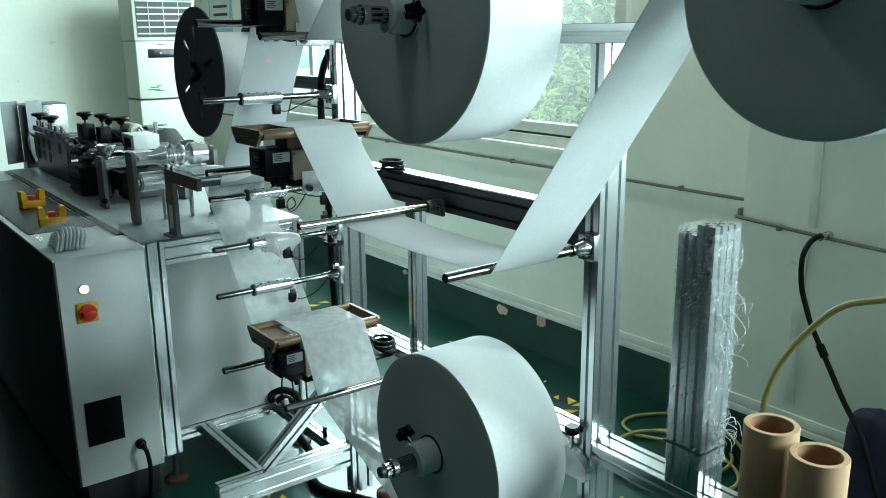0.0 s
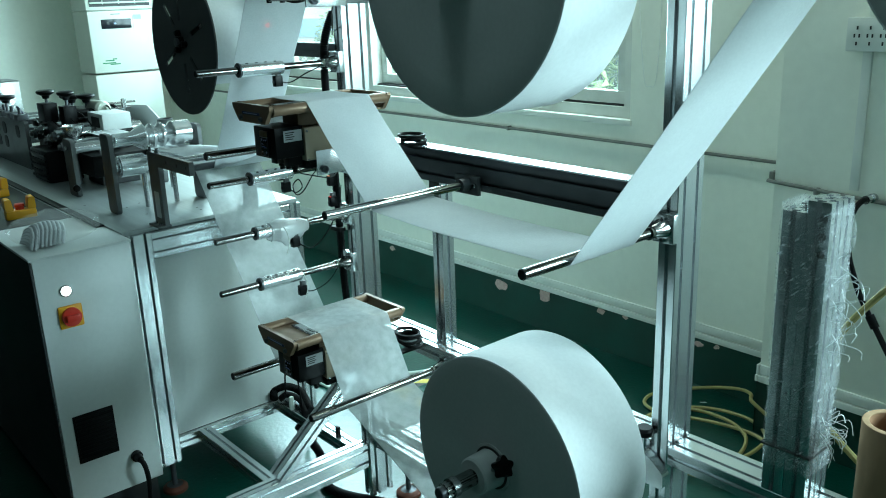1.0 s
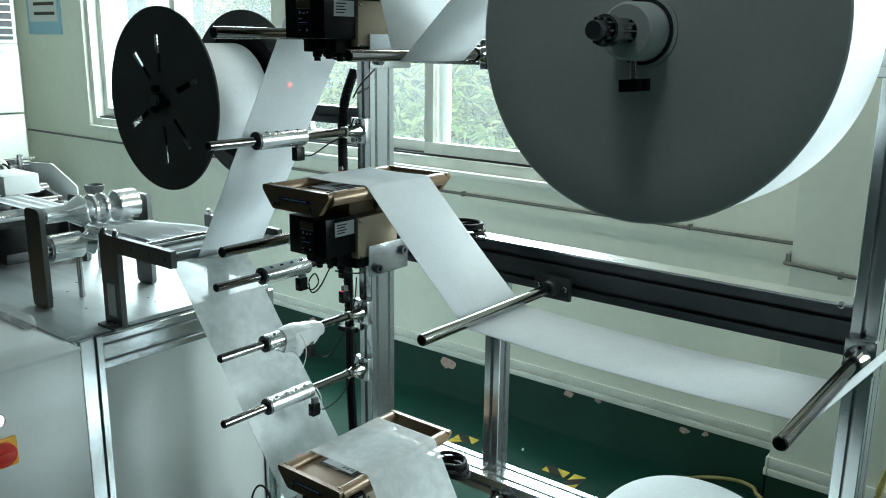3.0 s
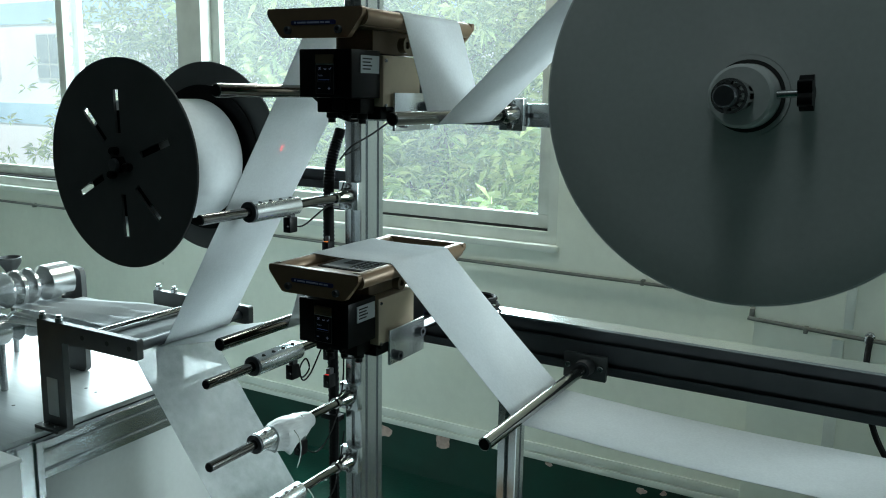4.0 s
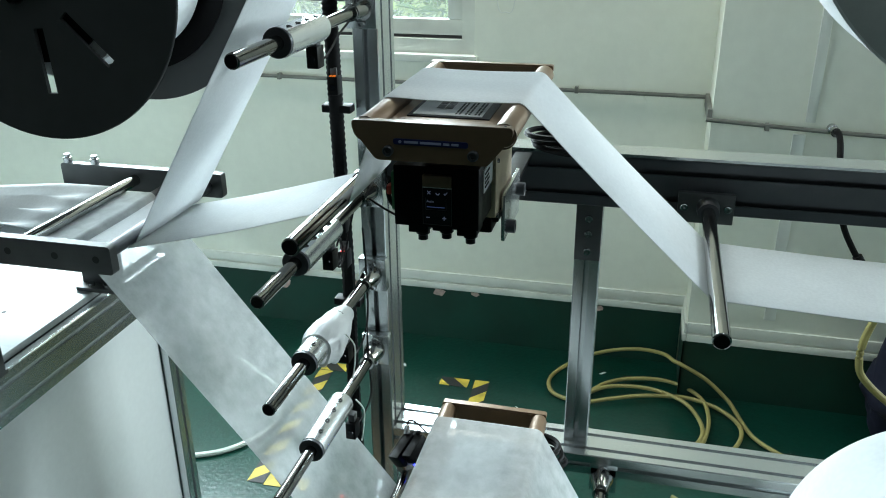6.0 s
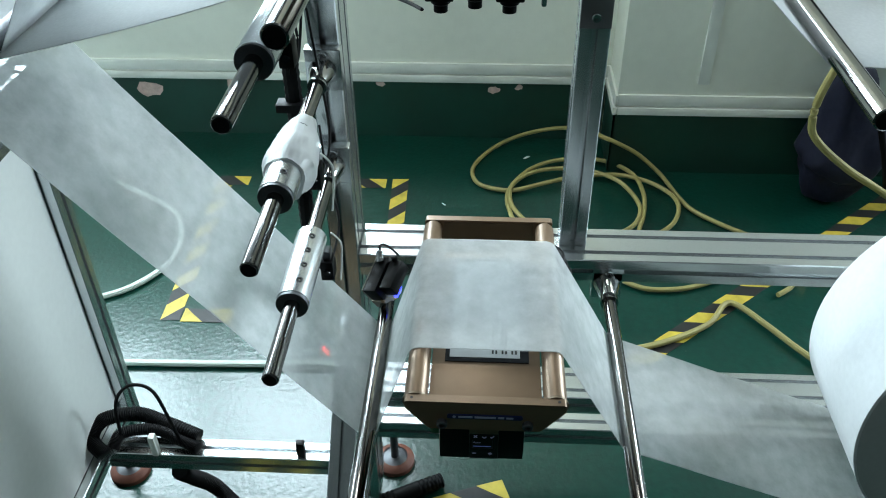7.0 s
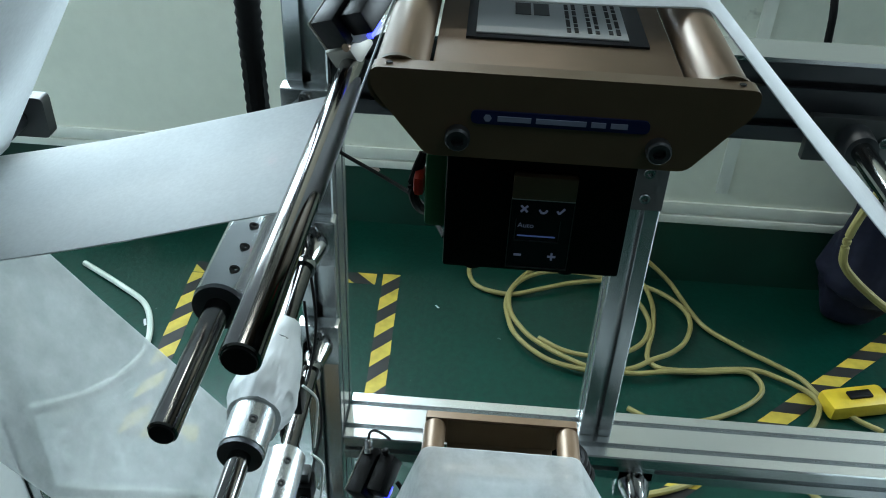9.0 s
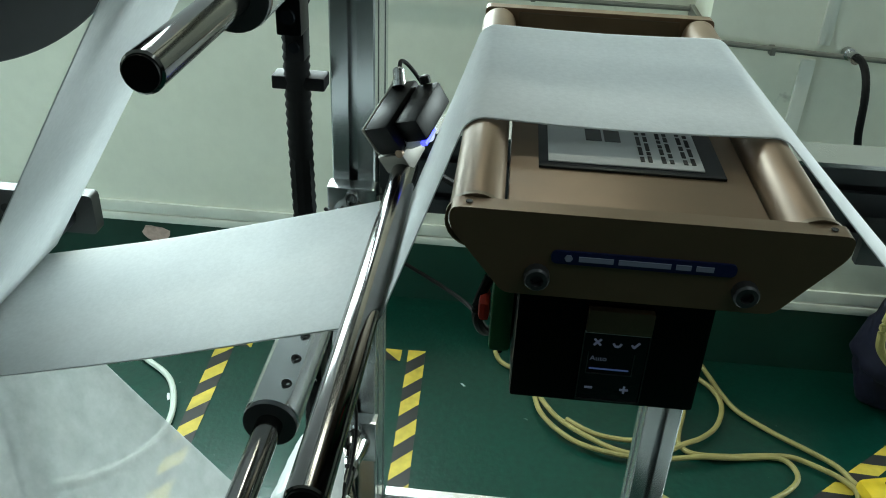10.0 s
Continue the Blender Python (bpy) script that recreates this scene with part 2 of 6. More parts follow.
M_YELLOW = material("amber_plastic", (0.72, 0.36, 0.01), 0.38, grain=0.05)
M_RED = material("red_plastic", (0.55, 0.03, 0.015), 0.35)
M_HOSE = material("yellow_rubber_hose", (0.33, 0.285, 0.10), 0.5, grain=0.1, grain_size=40, stain=0.2, stain_size=12)
M_PALEHOSE = material("pale_air_hose", (0.55, 0.62, 0.56), 0.45, stain=0.15, stain_size=12)
M_TOOLYEL = material("yellow_tool_plastic", (0.70, 0.50, 0.03), 0.4, stain=0.2, stain_size=20)
M_BLUE = material("dark_blue_cloth", (0.003, 0.005, 0.026), 0.7, grain=0.2, grain_size=60, bump=0.3, bump_size=40)
M_WRAP = film_material()
M_BAG = clear("clear_plastic_bag", (0.85, 0.87, 0.87), 0.1, 0.13)
M_FOAM = material("white_wrapping_foam", (0.68, 0.68, 0.66), 0.7, grain=0.1, grain_size=60, bump=0.3, bump_size=120)
M_CRUMPLE = clear("crumpled_film", (0.80, 0.82, 0.82), 0.3, 0.8)
M_LABEL = material("white_label", (0.62, 0.64, 0.65), 0.5)
M_INK = material("black_ink", (0.02, 0.02, 0.02), 0.6)
M_BLUEINK = material("blue_label", (0.010, 0.014, 0.085), 0.35)
M_PALEINK = material("pale_lettering", (0.35, 0.38, 0.55), 0.5)
M_SCREEN = material("dark_display", (0.01, 0.011, 0.014), 0.12, spec=0.3)
M_LITKEY = glow("lit_symbol", (0.25, 0.30, 0.45), 0.12)
M_LITBLUE = glow("display_line", (0.12, 0.2, 0.5), 0.2)
M_BLUELED = glow("blue_led", (0.03, 0.04, 1.0), 6.0)
M_REDLED = glow("red_led", (1.0, 0.03, 0.02), 0.6)
M_AMBERLED = glow("amber_led", (1.0, 0.22, 0.01), 0.6)
M_LAMPON = glow("lit_lamp", (1.0, 1.0, 1.0), 4.0)
M_PCB = material("green_terminal", (0.02, 0.14, 0.05), 0.5)
M_GLASS = dusty_glare_glass()
M_FRAMEW = material("window_frame_paint", (0.60, 0.62, 0.57), 0.5, stain=0.15, stain_size=9)
M_AC = material("ivory_plastic", (0.44, 0.46, 0.40), 0.42, stain=0.05)
M_TAPE = hazard_material()
M_BARK = material("bark", (0.09, 0.07, 0.05), 0.9, grain=0.3)
M_CONC = material("pale_facade", (0.82, 0.84, 0.84), 0.8, stain=0.15, stain_size=0.6)
M_FBLUE = material("blue_facade_band", (0.30, 0.52, 0.66), 0.7, stain=0.15, stain_size=0.8)
M_FGLASS = material("dark_facade_glass", (0.12, 0.16, 0.18), 0.15)
M_GROUND = material("outside_ground", (0.12, 0.13, 0.09), 0.9, stain=0.3, stain_size=0.4)


def leaf_material():
    m = material("foliage", (0.10, 0.20, 0.035), 0.5, translucent=0.35)
    n, l = m.node_tree.nodes, m.node_tree.links
    geo = n.new("ShaderNodeNewGeometry")
    ramp = n.new("ShaderNodeValToRGB")
    ramp.color_ramp.elements[0].color = (0.10, 0.19, 0.05, 1)
    ramp.color_ramp.elements[1].color = (0.50, 0.60, 0.22, 1)
    l.new(geo.outputs["Random Per Island"], ramp.inputs[0])
    l.new(ramp.outputs[0], n["Principled BSDF"].inputs["Base Color"])
    l.new(ramp.outputs[0], n["Translucent BSDF"].inputs[0])
    return m


M_LEAF = leaf_material()

# ---- mesh helpers ----


def part(name, bm, mat, parent=None, label=""):
    mesh = bpy.data.meshes.new(name)
    bmesh.ops.recalc_face_normals(bm, faces=bm.faces)
    bm.to_mesh(mesh)
    bm.free()
    for p in mesh.polygons:
        p.use_smooth = True
    mesh.set_sharp_from_angle(angle=radians(35))
    mesh.materials.append(mat)
    ob = new(name, mesh)
    ob.parent = parent
    if label:
        ob["label"] = label
    return ob


def thing(name, label, category, place=(0, 0, 0), group="", kind=""):
    e = new(name)
    e.empty_display_size = 0.05
    e.location = place
    return tagged(e, label, category, group, kind)


def box(bm, x0, x1, y0, y1, z0, z1, bevel=0.0):
    r = bmesh.ops.create_cube(bm, size=1.0, matrix=Matrix.Translation(((x0 + x1) / 2, (y0 + y1) / 2, (z0 + z1) / 2)) @ Matrix.Diagonal((x1 - x0, y1 - y0, z1 - z0, 1)))
    if bevel:
        edges = {e for v in r["verts"] for e in v.link_edges}
        bmesh.ops.bevel(bm, geom=list(edges), offset=bevel, segments=2, affect="EDGES", profile=0.6)
    return bm


def tilted(bm, p0, p1, w, h, bevel=0.0):
    """A bar of section w x h from p0 to p1."""
    p0, p1 = Vector(p0), Vector(p1)
    d = p1 - p0
    q = d.to_track_quat("Z", "Y").to_matrix().to_4x4()
    m = Matrix.Translation((p0 + p1) / 2) @ q @ Matrix.Diagonal((w, h, d.length, 1))
    r = bmesh.ops.create_cube(bm, size=1.0, matrix=m)
    if bevel:
        edges = {e for v in r["verts"] for e in v.link_edges}
        bmesh.ops.bevel(bm, geom=list(edges), offset=bevel, segments=2, affect="EDGES", profile=0.6)
    return bm


def B(x0, x1, y0, y1, z0, z1, bevel=0.0):
    return box(bmesh.new(), x0, x1, y0, y1, z0, z1, bevel)


def lathe(bm, origin, axis, profile, seg=32, smooth=True):
    """Turn a profile of (distance along the axis, radius) round the axis."""
    q = Vector(axis).to_track_quat("Z", "Y").to_matrix().to_4x4()
    m = Matrix.Translation(origin) @ q
    rings = []
    for a, r in profile:
        if r < 1e-6:
            rings.append([bm.verts.new(m @ Vector((0, 0, a)))])
        else:
            rings.append([bm.verts.new(m @ Vector((r * math.cos(2 * math.pi * k / seg), r * math.sin(2 * math.pi * k / seg), a))) for k in range(seg)])
    for u, v in zip(rings, rings[1:]):
        for k in range(seg):
            k2 = (k + 1) % seg
            if len(u) == 1 and len(v) == 1:
                continue
            if len(u) == 1:
                f = bm.faces.new((u[0], v[k2], v[k]))
            elif len(v) == 1:
                f = bm.faces.new((u[k], u[k2], v[0]))
            else:
                f = bm.faces.new((u[k], u[k2], v[k2], v[k]))
    return bm


def rod(bm, p0, p1, r, seg=20, edge=0.001):
    d = (Vector(p1) - Vector(p0))
    n = d.length
    return lathe(bm, p0, d, [(0, 0), (0, r - edge), (edge, r), (n - edge, r), (n, r - edge), (n, 0)], seg)


def L(p, axis, profile, seg=32):
    return lathe(bmesh.new(), p, axis, profile, seg)


def R(p0, p1, r, seg=20, edge=0.001):
    return rod(bmesh.new(), p0, p1, r, seg, edge)


def smooth_line(pts, steps=8, closed=False):
    pts = [Vector(p) for p in pts]
    out = []
    n = len(pts)
    for i in range(n - 1):
        p0, p1, p2, p3 = pts[max(i - 1, 0)], pts[i], pts[i + 1], pts[min(i + 2, n - 1)]
        for s in range(steps):
            t = s / steps
            out.append(0.5 * ((2 * p1) + (p2 - p0) * t + (2 * p0 - 5 * p1 + 4 * p2 - p3) * t * t + (3 * p1 - p0 - 3 * p2 + p3) * t ** 3))
    out.append(pts[-1])
    return out


def sweep(bm, pts, r, seg=10, ribs=0.0):
    """A round cable along the points."""
    up = Vector((0, 0, 1))
    rings = []
    for i, p in enumerate(pts):
        d = (pts[min(i + 1, len(pts) - 1)] - pts[max(i - 1, 0)]).normalized()
        side = d.cross(up)
        if side.length < 0.05:
            side = d.cross(Vector((1, 0, 0)))
        side.normalize()
        u2 = side.cross(d)
        rr = r * (1 + (ribs if i % 2 else 0))
        rings.append([bm.verts.new(p + side * (rr * math.cos(2 * math.pi * k / seg)) + u2 * (rr * math.sin(2 * math.pi * k / seg))) for k in range(seg)])
    for a, b in zip(rings, rings[1:]):
        for k in range(seg):
            bm.faces.new((a[k], a[(k + 1) % seg], b[(k + 1) % seg], b[k]))
    bm.faces.new(rings[0][::-1])
    bm.faces.new(rings[-1])
    return bm


def S(pts, r, seg=10, steps=8, ribs=0.0):
    return sweep(bmesh.new(), smooth_line(pts, steps), r, seg, ribs)


def shade(ob, angle=35):
    for p in ob.data.polygons:
        p.use_smooth = True
    ob.data.set_sharp_from_angle(angle=radians(angle))
    return ob


def slotted(bm, a, b, w, h, across):
    """An aluminium profile from a to b: w along the direction across, h along the third; a slot every 40 mm on each side."""
    a, b = Vector(a), Vector(b)
    d = (b - a).normalized()
    u = Vector(across).normalized()
    v = d.cross(u)

    def side(n, length):
        # outline along one side from 0 to length, depth inward
        o = []
        step = length / n
        for k in range(n):
            c = step * (k + 0.5)
            o += [(c - 0.0042, 0), (c - 0.0042, 0.004), (c - 0.0072, 0.006), (c - 0.0072, 0.0125), (c + 0.0072, 0.0125), (c + 0.0072, 0.006), (c + 0.0042, 0.004), (c + 0.0042, 0)]
        return o
    nw, nh = max(1, round(w / 0.04)), max(1, round(h / 0.04))
    e = 0.0015
    loop = []
    loop += [(e, 0)] + [(s, t) for s, t in side(nw, w)] + [(w - e, 0)]
    loop += [(w, e)] + [(w - t, s) for s, t in side(nh, h)] + [(w, h - e)]
    loop += [(w - e, h)] + [(w - s, h - t) for s, t in side(nw, w)] + [(e, h)]
    loop += [(0, h - e)] + [(t, h - s) for s, t in side(nh, h)] + [(0, e)]
    ra = [bm.verts.new(a + u * (x - w / 2) + v * (y - h / 2)) for x, y in loop]
    rb = [bm.verts.new(b + u * (x - w / 2) + v * (y - h / 2)) for x, y in loop]
    n = len(loop)
    for k in range(n):
        bm.faces.new((ra[k], ra[(k + 1) % n], rb[(k + 1) % n], rb[k]))
    bm.faces.new(ra[::-1])
    bm.faces.new(rb)
    return bm


def P(a, b, w, h, across):
    return slotted(bmesh.new(), a, b, w, h, across)


def prism(bm, outline, axis, a, b):
    """A flat plate: outline in the two other axes (order y,z / x,z / x,y), from a to b along the axis."""
    def at(p, q):
        return {"x": (q, p[0], p[1]), "y": (p[0], q, p[1]), "z": (p[0], p[1], q)}[axis]
    ra = [bm.verts.new(at(p, a)) for p in outline]
    rb = [bm.verts.new(at(p, b)) for p in outline]
    n = len(outline)
    for k in range(n):
        bm.faces.new((ra[k], ra[(k + 1) % n], rb[(k + 1) % n], rb[k]))
    bm.faces.new(ra[::-1])
    bm.faces.new(rb)
    return bm


def fillet(outline, r, steps=4):
    out = []
    n = len(outline)
    for i in range(n):
        p, q, s = Vector(outline[i - 1]), Vector(outline[i]), Vector(outline[(i + 1) % n])
        a, b = (p - q), (s - q)
        k = min(r, a.length / 2.1, b.length / 2.1)
        a, b = q + a.normalized() * k, q + b.normalized() * k
        for t in range(steps + 1):
            t /= steps
            c = (1 - t) ** 2 * a + 2 * t * (1 - t) * q + t * t * b
            out.append((c.x, c.y))
    return out


def screw(parent, p, axis, r=0.005, name="screw"):
    """A socket-head screw."""
    bm = L(p, axis, [(0, 0), (0, r), (r * 0.8, r), (r, r * 0.85), (r, r * 0.5), (r * 0.45, r * 0.5), (r * 0.45, 0)], 14)
    return part(name, bm, M_STEEL, parent)


def bulge(bm, m, subdiv=2):
    return bmesh.ops.create_icosphere(bm, subdivisions=subdiv, radius=1.0, matrix=m)

# ---- the room ----
WX, CX = 2.85, 2.66           # window wall and its pilaster
X0, Y0, Y1, TOP = -9.5, -8.0, 6.9, 2.75


def room():
    part_f = part("floor", B(X0, WX + 0.2, Y0, Y1 + 0.2, -0.12, 0.0), M_FLOOR)
    tagged(part_f, "worn glossy green epoxy floor", "floor", kind="structure")
    c = part("ceiling", B(X0 - 0.2, WX + 0.2, Y0 - 0.2, Y1 + 0.2, TOP, TOP + 0.12), M_CEIL)
    tagged(c, "unseen ceiling darkened to cut bounce light", "ceiling", kind="structure")
    # window wall with its opening
    bm = B(WX, WX + 0.2, Y0, -2.7, 0, TOP)
    box(bm, WX, WX + 0.2, 0.0, 2.43, 0, TOP)
    box(bm, WX, WX + 0.2, -2.7, 0.0, 0, 1.03)
    box(bm, WX, WX + 0.2, -2.7, 0.0, 2.42, TOP)
    box(bm, WX, WX + 0.2, 6.06, Y1, 0, TOP)
    box(bm, WX, WX + 0.2, 2.43, 6.06, 0, 1.03)
    box(bm, WX, WX + 0.2, 2.43, 6.06, 2.42, TOP)
    tagged(part("wall_east", bm, M_WALL), "pale green-white painted wall with a long window", "wall", kind="structure")
    tagged(part("pilaster", B(CX, WX, 0.2, 1.70, 0, TOP, 0.004), M_WALL), "pale painted wall pilaster", "wall", kind="structure")
    tagged(part("wall_north", B(0.7, WX + 0.2, Y1, Y1 + 0.2, 0, TOP), M_WALL), "pale painted back wall", "wall", kind="structure")
    # unseen walls, set far off and dark to cut the fill
    tagged(part("wall_north_unseen", B(X0, 0.7, Y1, Y1 + 0.2, 0, TOP), M_WALLFAR), "unseen near-black wall that keeps bounce light low", "wall", kind="structure")
    tagged(part("wall_west", B(X0 - 0.2, X0, Y0, Y1 + 0.2, 0, TOP), M_WALLFAR), "unseen near-black wall that keeps bounce light low", "wall", kind="structure")
    tagged(part("wall_south", B(X0 - 0.2, WX + 0.2, Y0 - 0.2, Y0, 0, TOP), M_WALLFAR), "unseen near-black wall that keeps bounce light low", "wall", kind="structure")
    # white double moulding over a painted green skirting
    bm = bmesh.new()
    for y0, y1, x in ((1.70, Y1, WX), (0.2, 1.698, CX)):
        box(bm, x - 0.012, x + 0.001, y0, y1, 0.198, 0.222, 0.003)
        box(bm, x - 0.008, x + 0.001, y0, y1, 0.226, 0.262, 0.003)
    box(bm, CX - 0.012, WX - 0.012, 1.699, 1.711, 0.198, 0.222, 0.003)
    box(bm, CX - 0.012, WX - 0.008, 1.699, 1.707, 0.226, 0.262, 0.003)
    tagged(part("trim", bm, M_TRIM), "white double wall moulding above the skirting", "trim", kind="structure")
    bm = bmesh.new()
    box(bm, WX - 0.006, WX, 1.71, Y1, 0, 0.196)
    box(bm, CX - 0.006, CX, 0.2, 1.706, 0, 0.196)
    box(bm, CX - 0.006, WX, 1.70, 1.706, 0, 0.196)
    box(bm, X0, WX, Y1 - 0.006, Y1, 0, 0.196)
    skirt = tagged(part("baseboard", bm, M_SKIRT), "dark green painted skirting with peeled patches", "baseboard", kind="structure")
    rnd = random.Random(4)
    for y, z, w in ((3.18, 0.16, 0.10), (2.885, 0.175, 0.09), (2.06, 0.175, 0.04), (4.05, 0.17, 0.05), (2.55, 0.185, 0.05), (1.98, 0.185, 0.03), (2.42, 0.19, 0.03)):
        pts = []
        for k in range(13):
            a = 2 * math.pi * k / 13
            r = rnd.uniform(0.6, 1.1)
            pts.append((y + 0.5 * w * r * math.cos(a), min(z + 0.34 * w * r * math.sin(a), 0.1955)))
        part("peeled_patch", prism(bmesh.new(), pts, "x", WX - 0.0095, WX - 0.005), M_PEEL, skirt, "peeled patch of bare pinkish plaster")


def window():
    w = thing("window_1", "long white-framed sliding window with old glass", "window", (WX, 4.2, 1.03), kind="structure")
    w.location = (0, 0, 0)
    bm = B(WX - 0.012, WX + 0.2, 2.42, 6.07, 1.005, 1.03, 0.004)
    part("window_sill", bm, M_TRIM, w)
    bm = bmesh.new()
    box(bm, WX + 0.02, WX + 0.12, 2.43, 6.06, 1.03, 1.075)
    box(bm, WX + 0.02, WX + 0.12, 2.43, 6.06, 2.37, 2.42)
    box(bm, WX + 0.02, WX + 0.12, 2.43, 2.475, 1.075, 2.37)
    box(bm, WX + 0.02, WX + 0.12, 6.015, 6.06, 1.075, 2.37)
    box(bm, WX + 0.01, WX + 0.13, 4.17, 4.30, 1.075, 2.37)
    part("window_frame", bm, M_FRAMEW, w)
    # the track's shade, painted as a dark strip
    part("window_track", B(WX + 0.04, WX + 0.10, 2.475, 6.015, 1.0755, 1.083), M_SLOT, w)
    for y0, y1, x in ((2.475, 3.36, 0.04), (3.26, 4.17, 0.075), (4.30, 5.20, 0.04), (5.08, 6.015, 0.075)):
        x += WX
        bm = bmesh.new()
        box(bm, x, x + 0.03, y0, y1, 1.085, 1.135, 0.003)
        box(bm, x, x + 0.03, y0, y1, 2.32, 2.365, 0.003)
        box(bm, x, x + 0.03, y0, y0 + 0.05, 1.135, 2.32, 0.003)
        box(bm, x, x + 0.03, y1 - 0.05, y1, 1.135, 2.32, 0.003)
        sash = part("sash", bm, M_FRAMEW, w)
        g = part("pane", B(x + 0.012, x + 0.017, y0 + 0.045, y1 - 0.045, 1.13, 2.325), M_GLASS, sash)
        g.visible_shadow = False
    # second window lies out of view, added as a source of side light
    w2 = thing("window_2", "unseen white-framed window added for side light", "window", kind="structure")
    bm = bmesh.new()
    for z0, z1 in ((1.03, 1.10), (2.35, 2.42)):
        box(bm, WX + 0.02, WX + 0.12, -2.7, 0.0, z0, z1)
    for y in (-2.7, -1.38, -0.05):
        box(bm, WX + 0.02, WX + 0.12, y, y + 0.05, 1.10, 2.35)
    part("window_frame", bm, M_FRAMEW, w2)
    part("window_sill", B(WX - 0.012, WX + 0.2, -2.71, 0.01, 1.005, 1.03, 0.004), M_TRIM, w2)
    # pull cord of a blind at the window's side
    c = part("blind_cord", S([(WX - 0.01, 2.40, 2.3), (WX - 0.012, 2.395, 1.6), (WX - 0.014, 2.36, 1.22), (WX - 0.014, 2.33, 1.17), (WX - 0.012, 2.30, 1.22), (WX - 0.01, 2.29, 1.6), (WX - 0.01, 2.30, 2.3)], 0.0016, 6), M_TRIM)
    tagged(c, "thin looped white pull cord beside the window", "cord")


def outside():
    g = part("ground", B(WX + 0.25, 120, -60, 70, -1.6, -1.5), M_GROUND)
    tagged(g, "ground outside the window", "ground", kind="structure")
    rnd = random.Random(11)

    def tree(x, y, h, spread, n):
        t = thing("tree", "leafy green tree outside the window", "tree", (x, y, -1.5), group="trees outside")
        bm = bmesh.new()
        lathe(bm, (0, 0, 0), (0.06, 0.03, 1), [(0, 0.13), (h * 0.3, 0.10), (h * 0.6, 0.06), (h * 0.9, 0.02), (h * 0.9, 0)], 9)
        limbs = []
        for k in range(11):
            a, e = rnd.uniform(0, 6.28), rnd.uniform(0.25, 0.95)
            z0 = h * rnd.uniform(0.18, 0.75)
            end = Vector((math.cos(a) * spread * e, math.sin(a) * spread * e, z0 + rnd.uniform(0.2, 0.9)))
            rod(bm, (0.05 * z0 / h, 0, z0), end, 0.022, 6)
            limbs.append((Vector((0, 0, z0)), end))
        part("trunk", bm, M_BARK, t)
        verts, faces = [], []
        for k in range(n // 4):
            a, b = limbs[rnd.randrange(len(limbs))]
            c = a.lerp(b, rnd.uniform(0.25, 1.15)) + Vector((rnd.gauss(0, 0.32), rnd.gauss(0, 0.32), rnd.gauss(0, 0.32)))
            # a whorl of long leaves round the twig's tip
            tip = Vector((rnd.gauss(-0.35, 0.5), rnd.gauss(0, 0.5), rnd.uniform(0.3, 1.0))).normalized()
            for q in range(9):
                d = (Vector((rnd.gauss(0, 1), rnd.gauss(0, 1), rnd.gauss(-0.2, 0.6))).normalized() + tip * 0.45).normalized()
                s = d.cross(tip + Vector((rnd.gauss(0, 0.25), rnd.gauss(0, 0.25), rnd.gauss(0, 0.25)))).normalized()
                ln, wd = rnd.uniform(0.075, 0.15), rnd.uniform(0.011, 0.019)
                o = c + d * 0.02
                droop = Vector((0, 0, -0.25 * ln))
                i = len(verts)
                verts += [tuple(o), tuple(o + d * ln * 0.45 + s * wd), tuple(o + d * ln + droop), tuple(o + d * ln * 0.45 - s * wd)]
                faces += [(i, i + 1, i + 2), (i, i + 2, i + 3)]
        mesh = bpy.data.meshes.new("crown")
        mesh.from_pydata(verts, [], faces)
        mesh.materials.append(M_LEAF)
        ob = new("crown", mesh)
        ob.parent = t
        tagged(ob, kind="stuff")

    for x, y, h, sp, n in ((5.6, 4.5, 4.7, 1.5, 9000), (6.0, 6.5, 4.9, 1.6, 9000), (6.8, 8.7, 4.5, 1.5, 8000), (5.3, 2.5, 3.3, 1.2, 6500), (7.6, 5.6, 5.4, 1.7, 8000), (8.8, 8.2, 5.4, 1.8, 8000), (6.4, 3.2, 3.4, 1.4, 6500)):
        tree(x, y, h, sp, n)
    # pale office block with blue bands across the yard
    b = thing("office_building", "pale office building with blue bands and window rows", "building", (0, 0, 0))
    part("wall", B(18, 26, 2, 42, -1.5, 13), M_CONC, b)
    part("roof", B(17.8, 26.2, 1.8, 42.2, 13.0, 13.4), M_CONC, b)
    for z in (0.25, 3.45, 6.65, 9.85):
        part("band", B(17.95, 18.0, 2, 42, z, z + 0.67), M_FBLUE, b, "blue painted band")
        for k in range(12):
            y = 38.5 - k * 3.3
            win = part("window", B(17.93, 18.0, y, y + 1.3, z + 1.45, z + 2.9), M_FRAMEW, b)
            for q in range(2):
                for r in range(2):
                    part("pane", B(17.915, 17.93, y + 0.06 + q * 0.61, y + 0.62 + q * 0.61, z + (1.5, 1.95)[r], z + (1.9, 2.85)[r]), M_FGLASS, win)


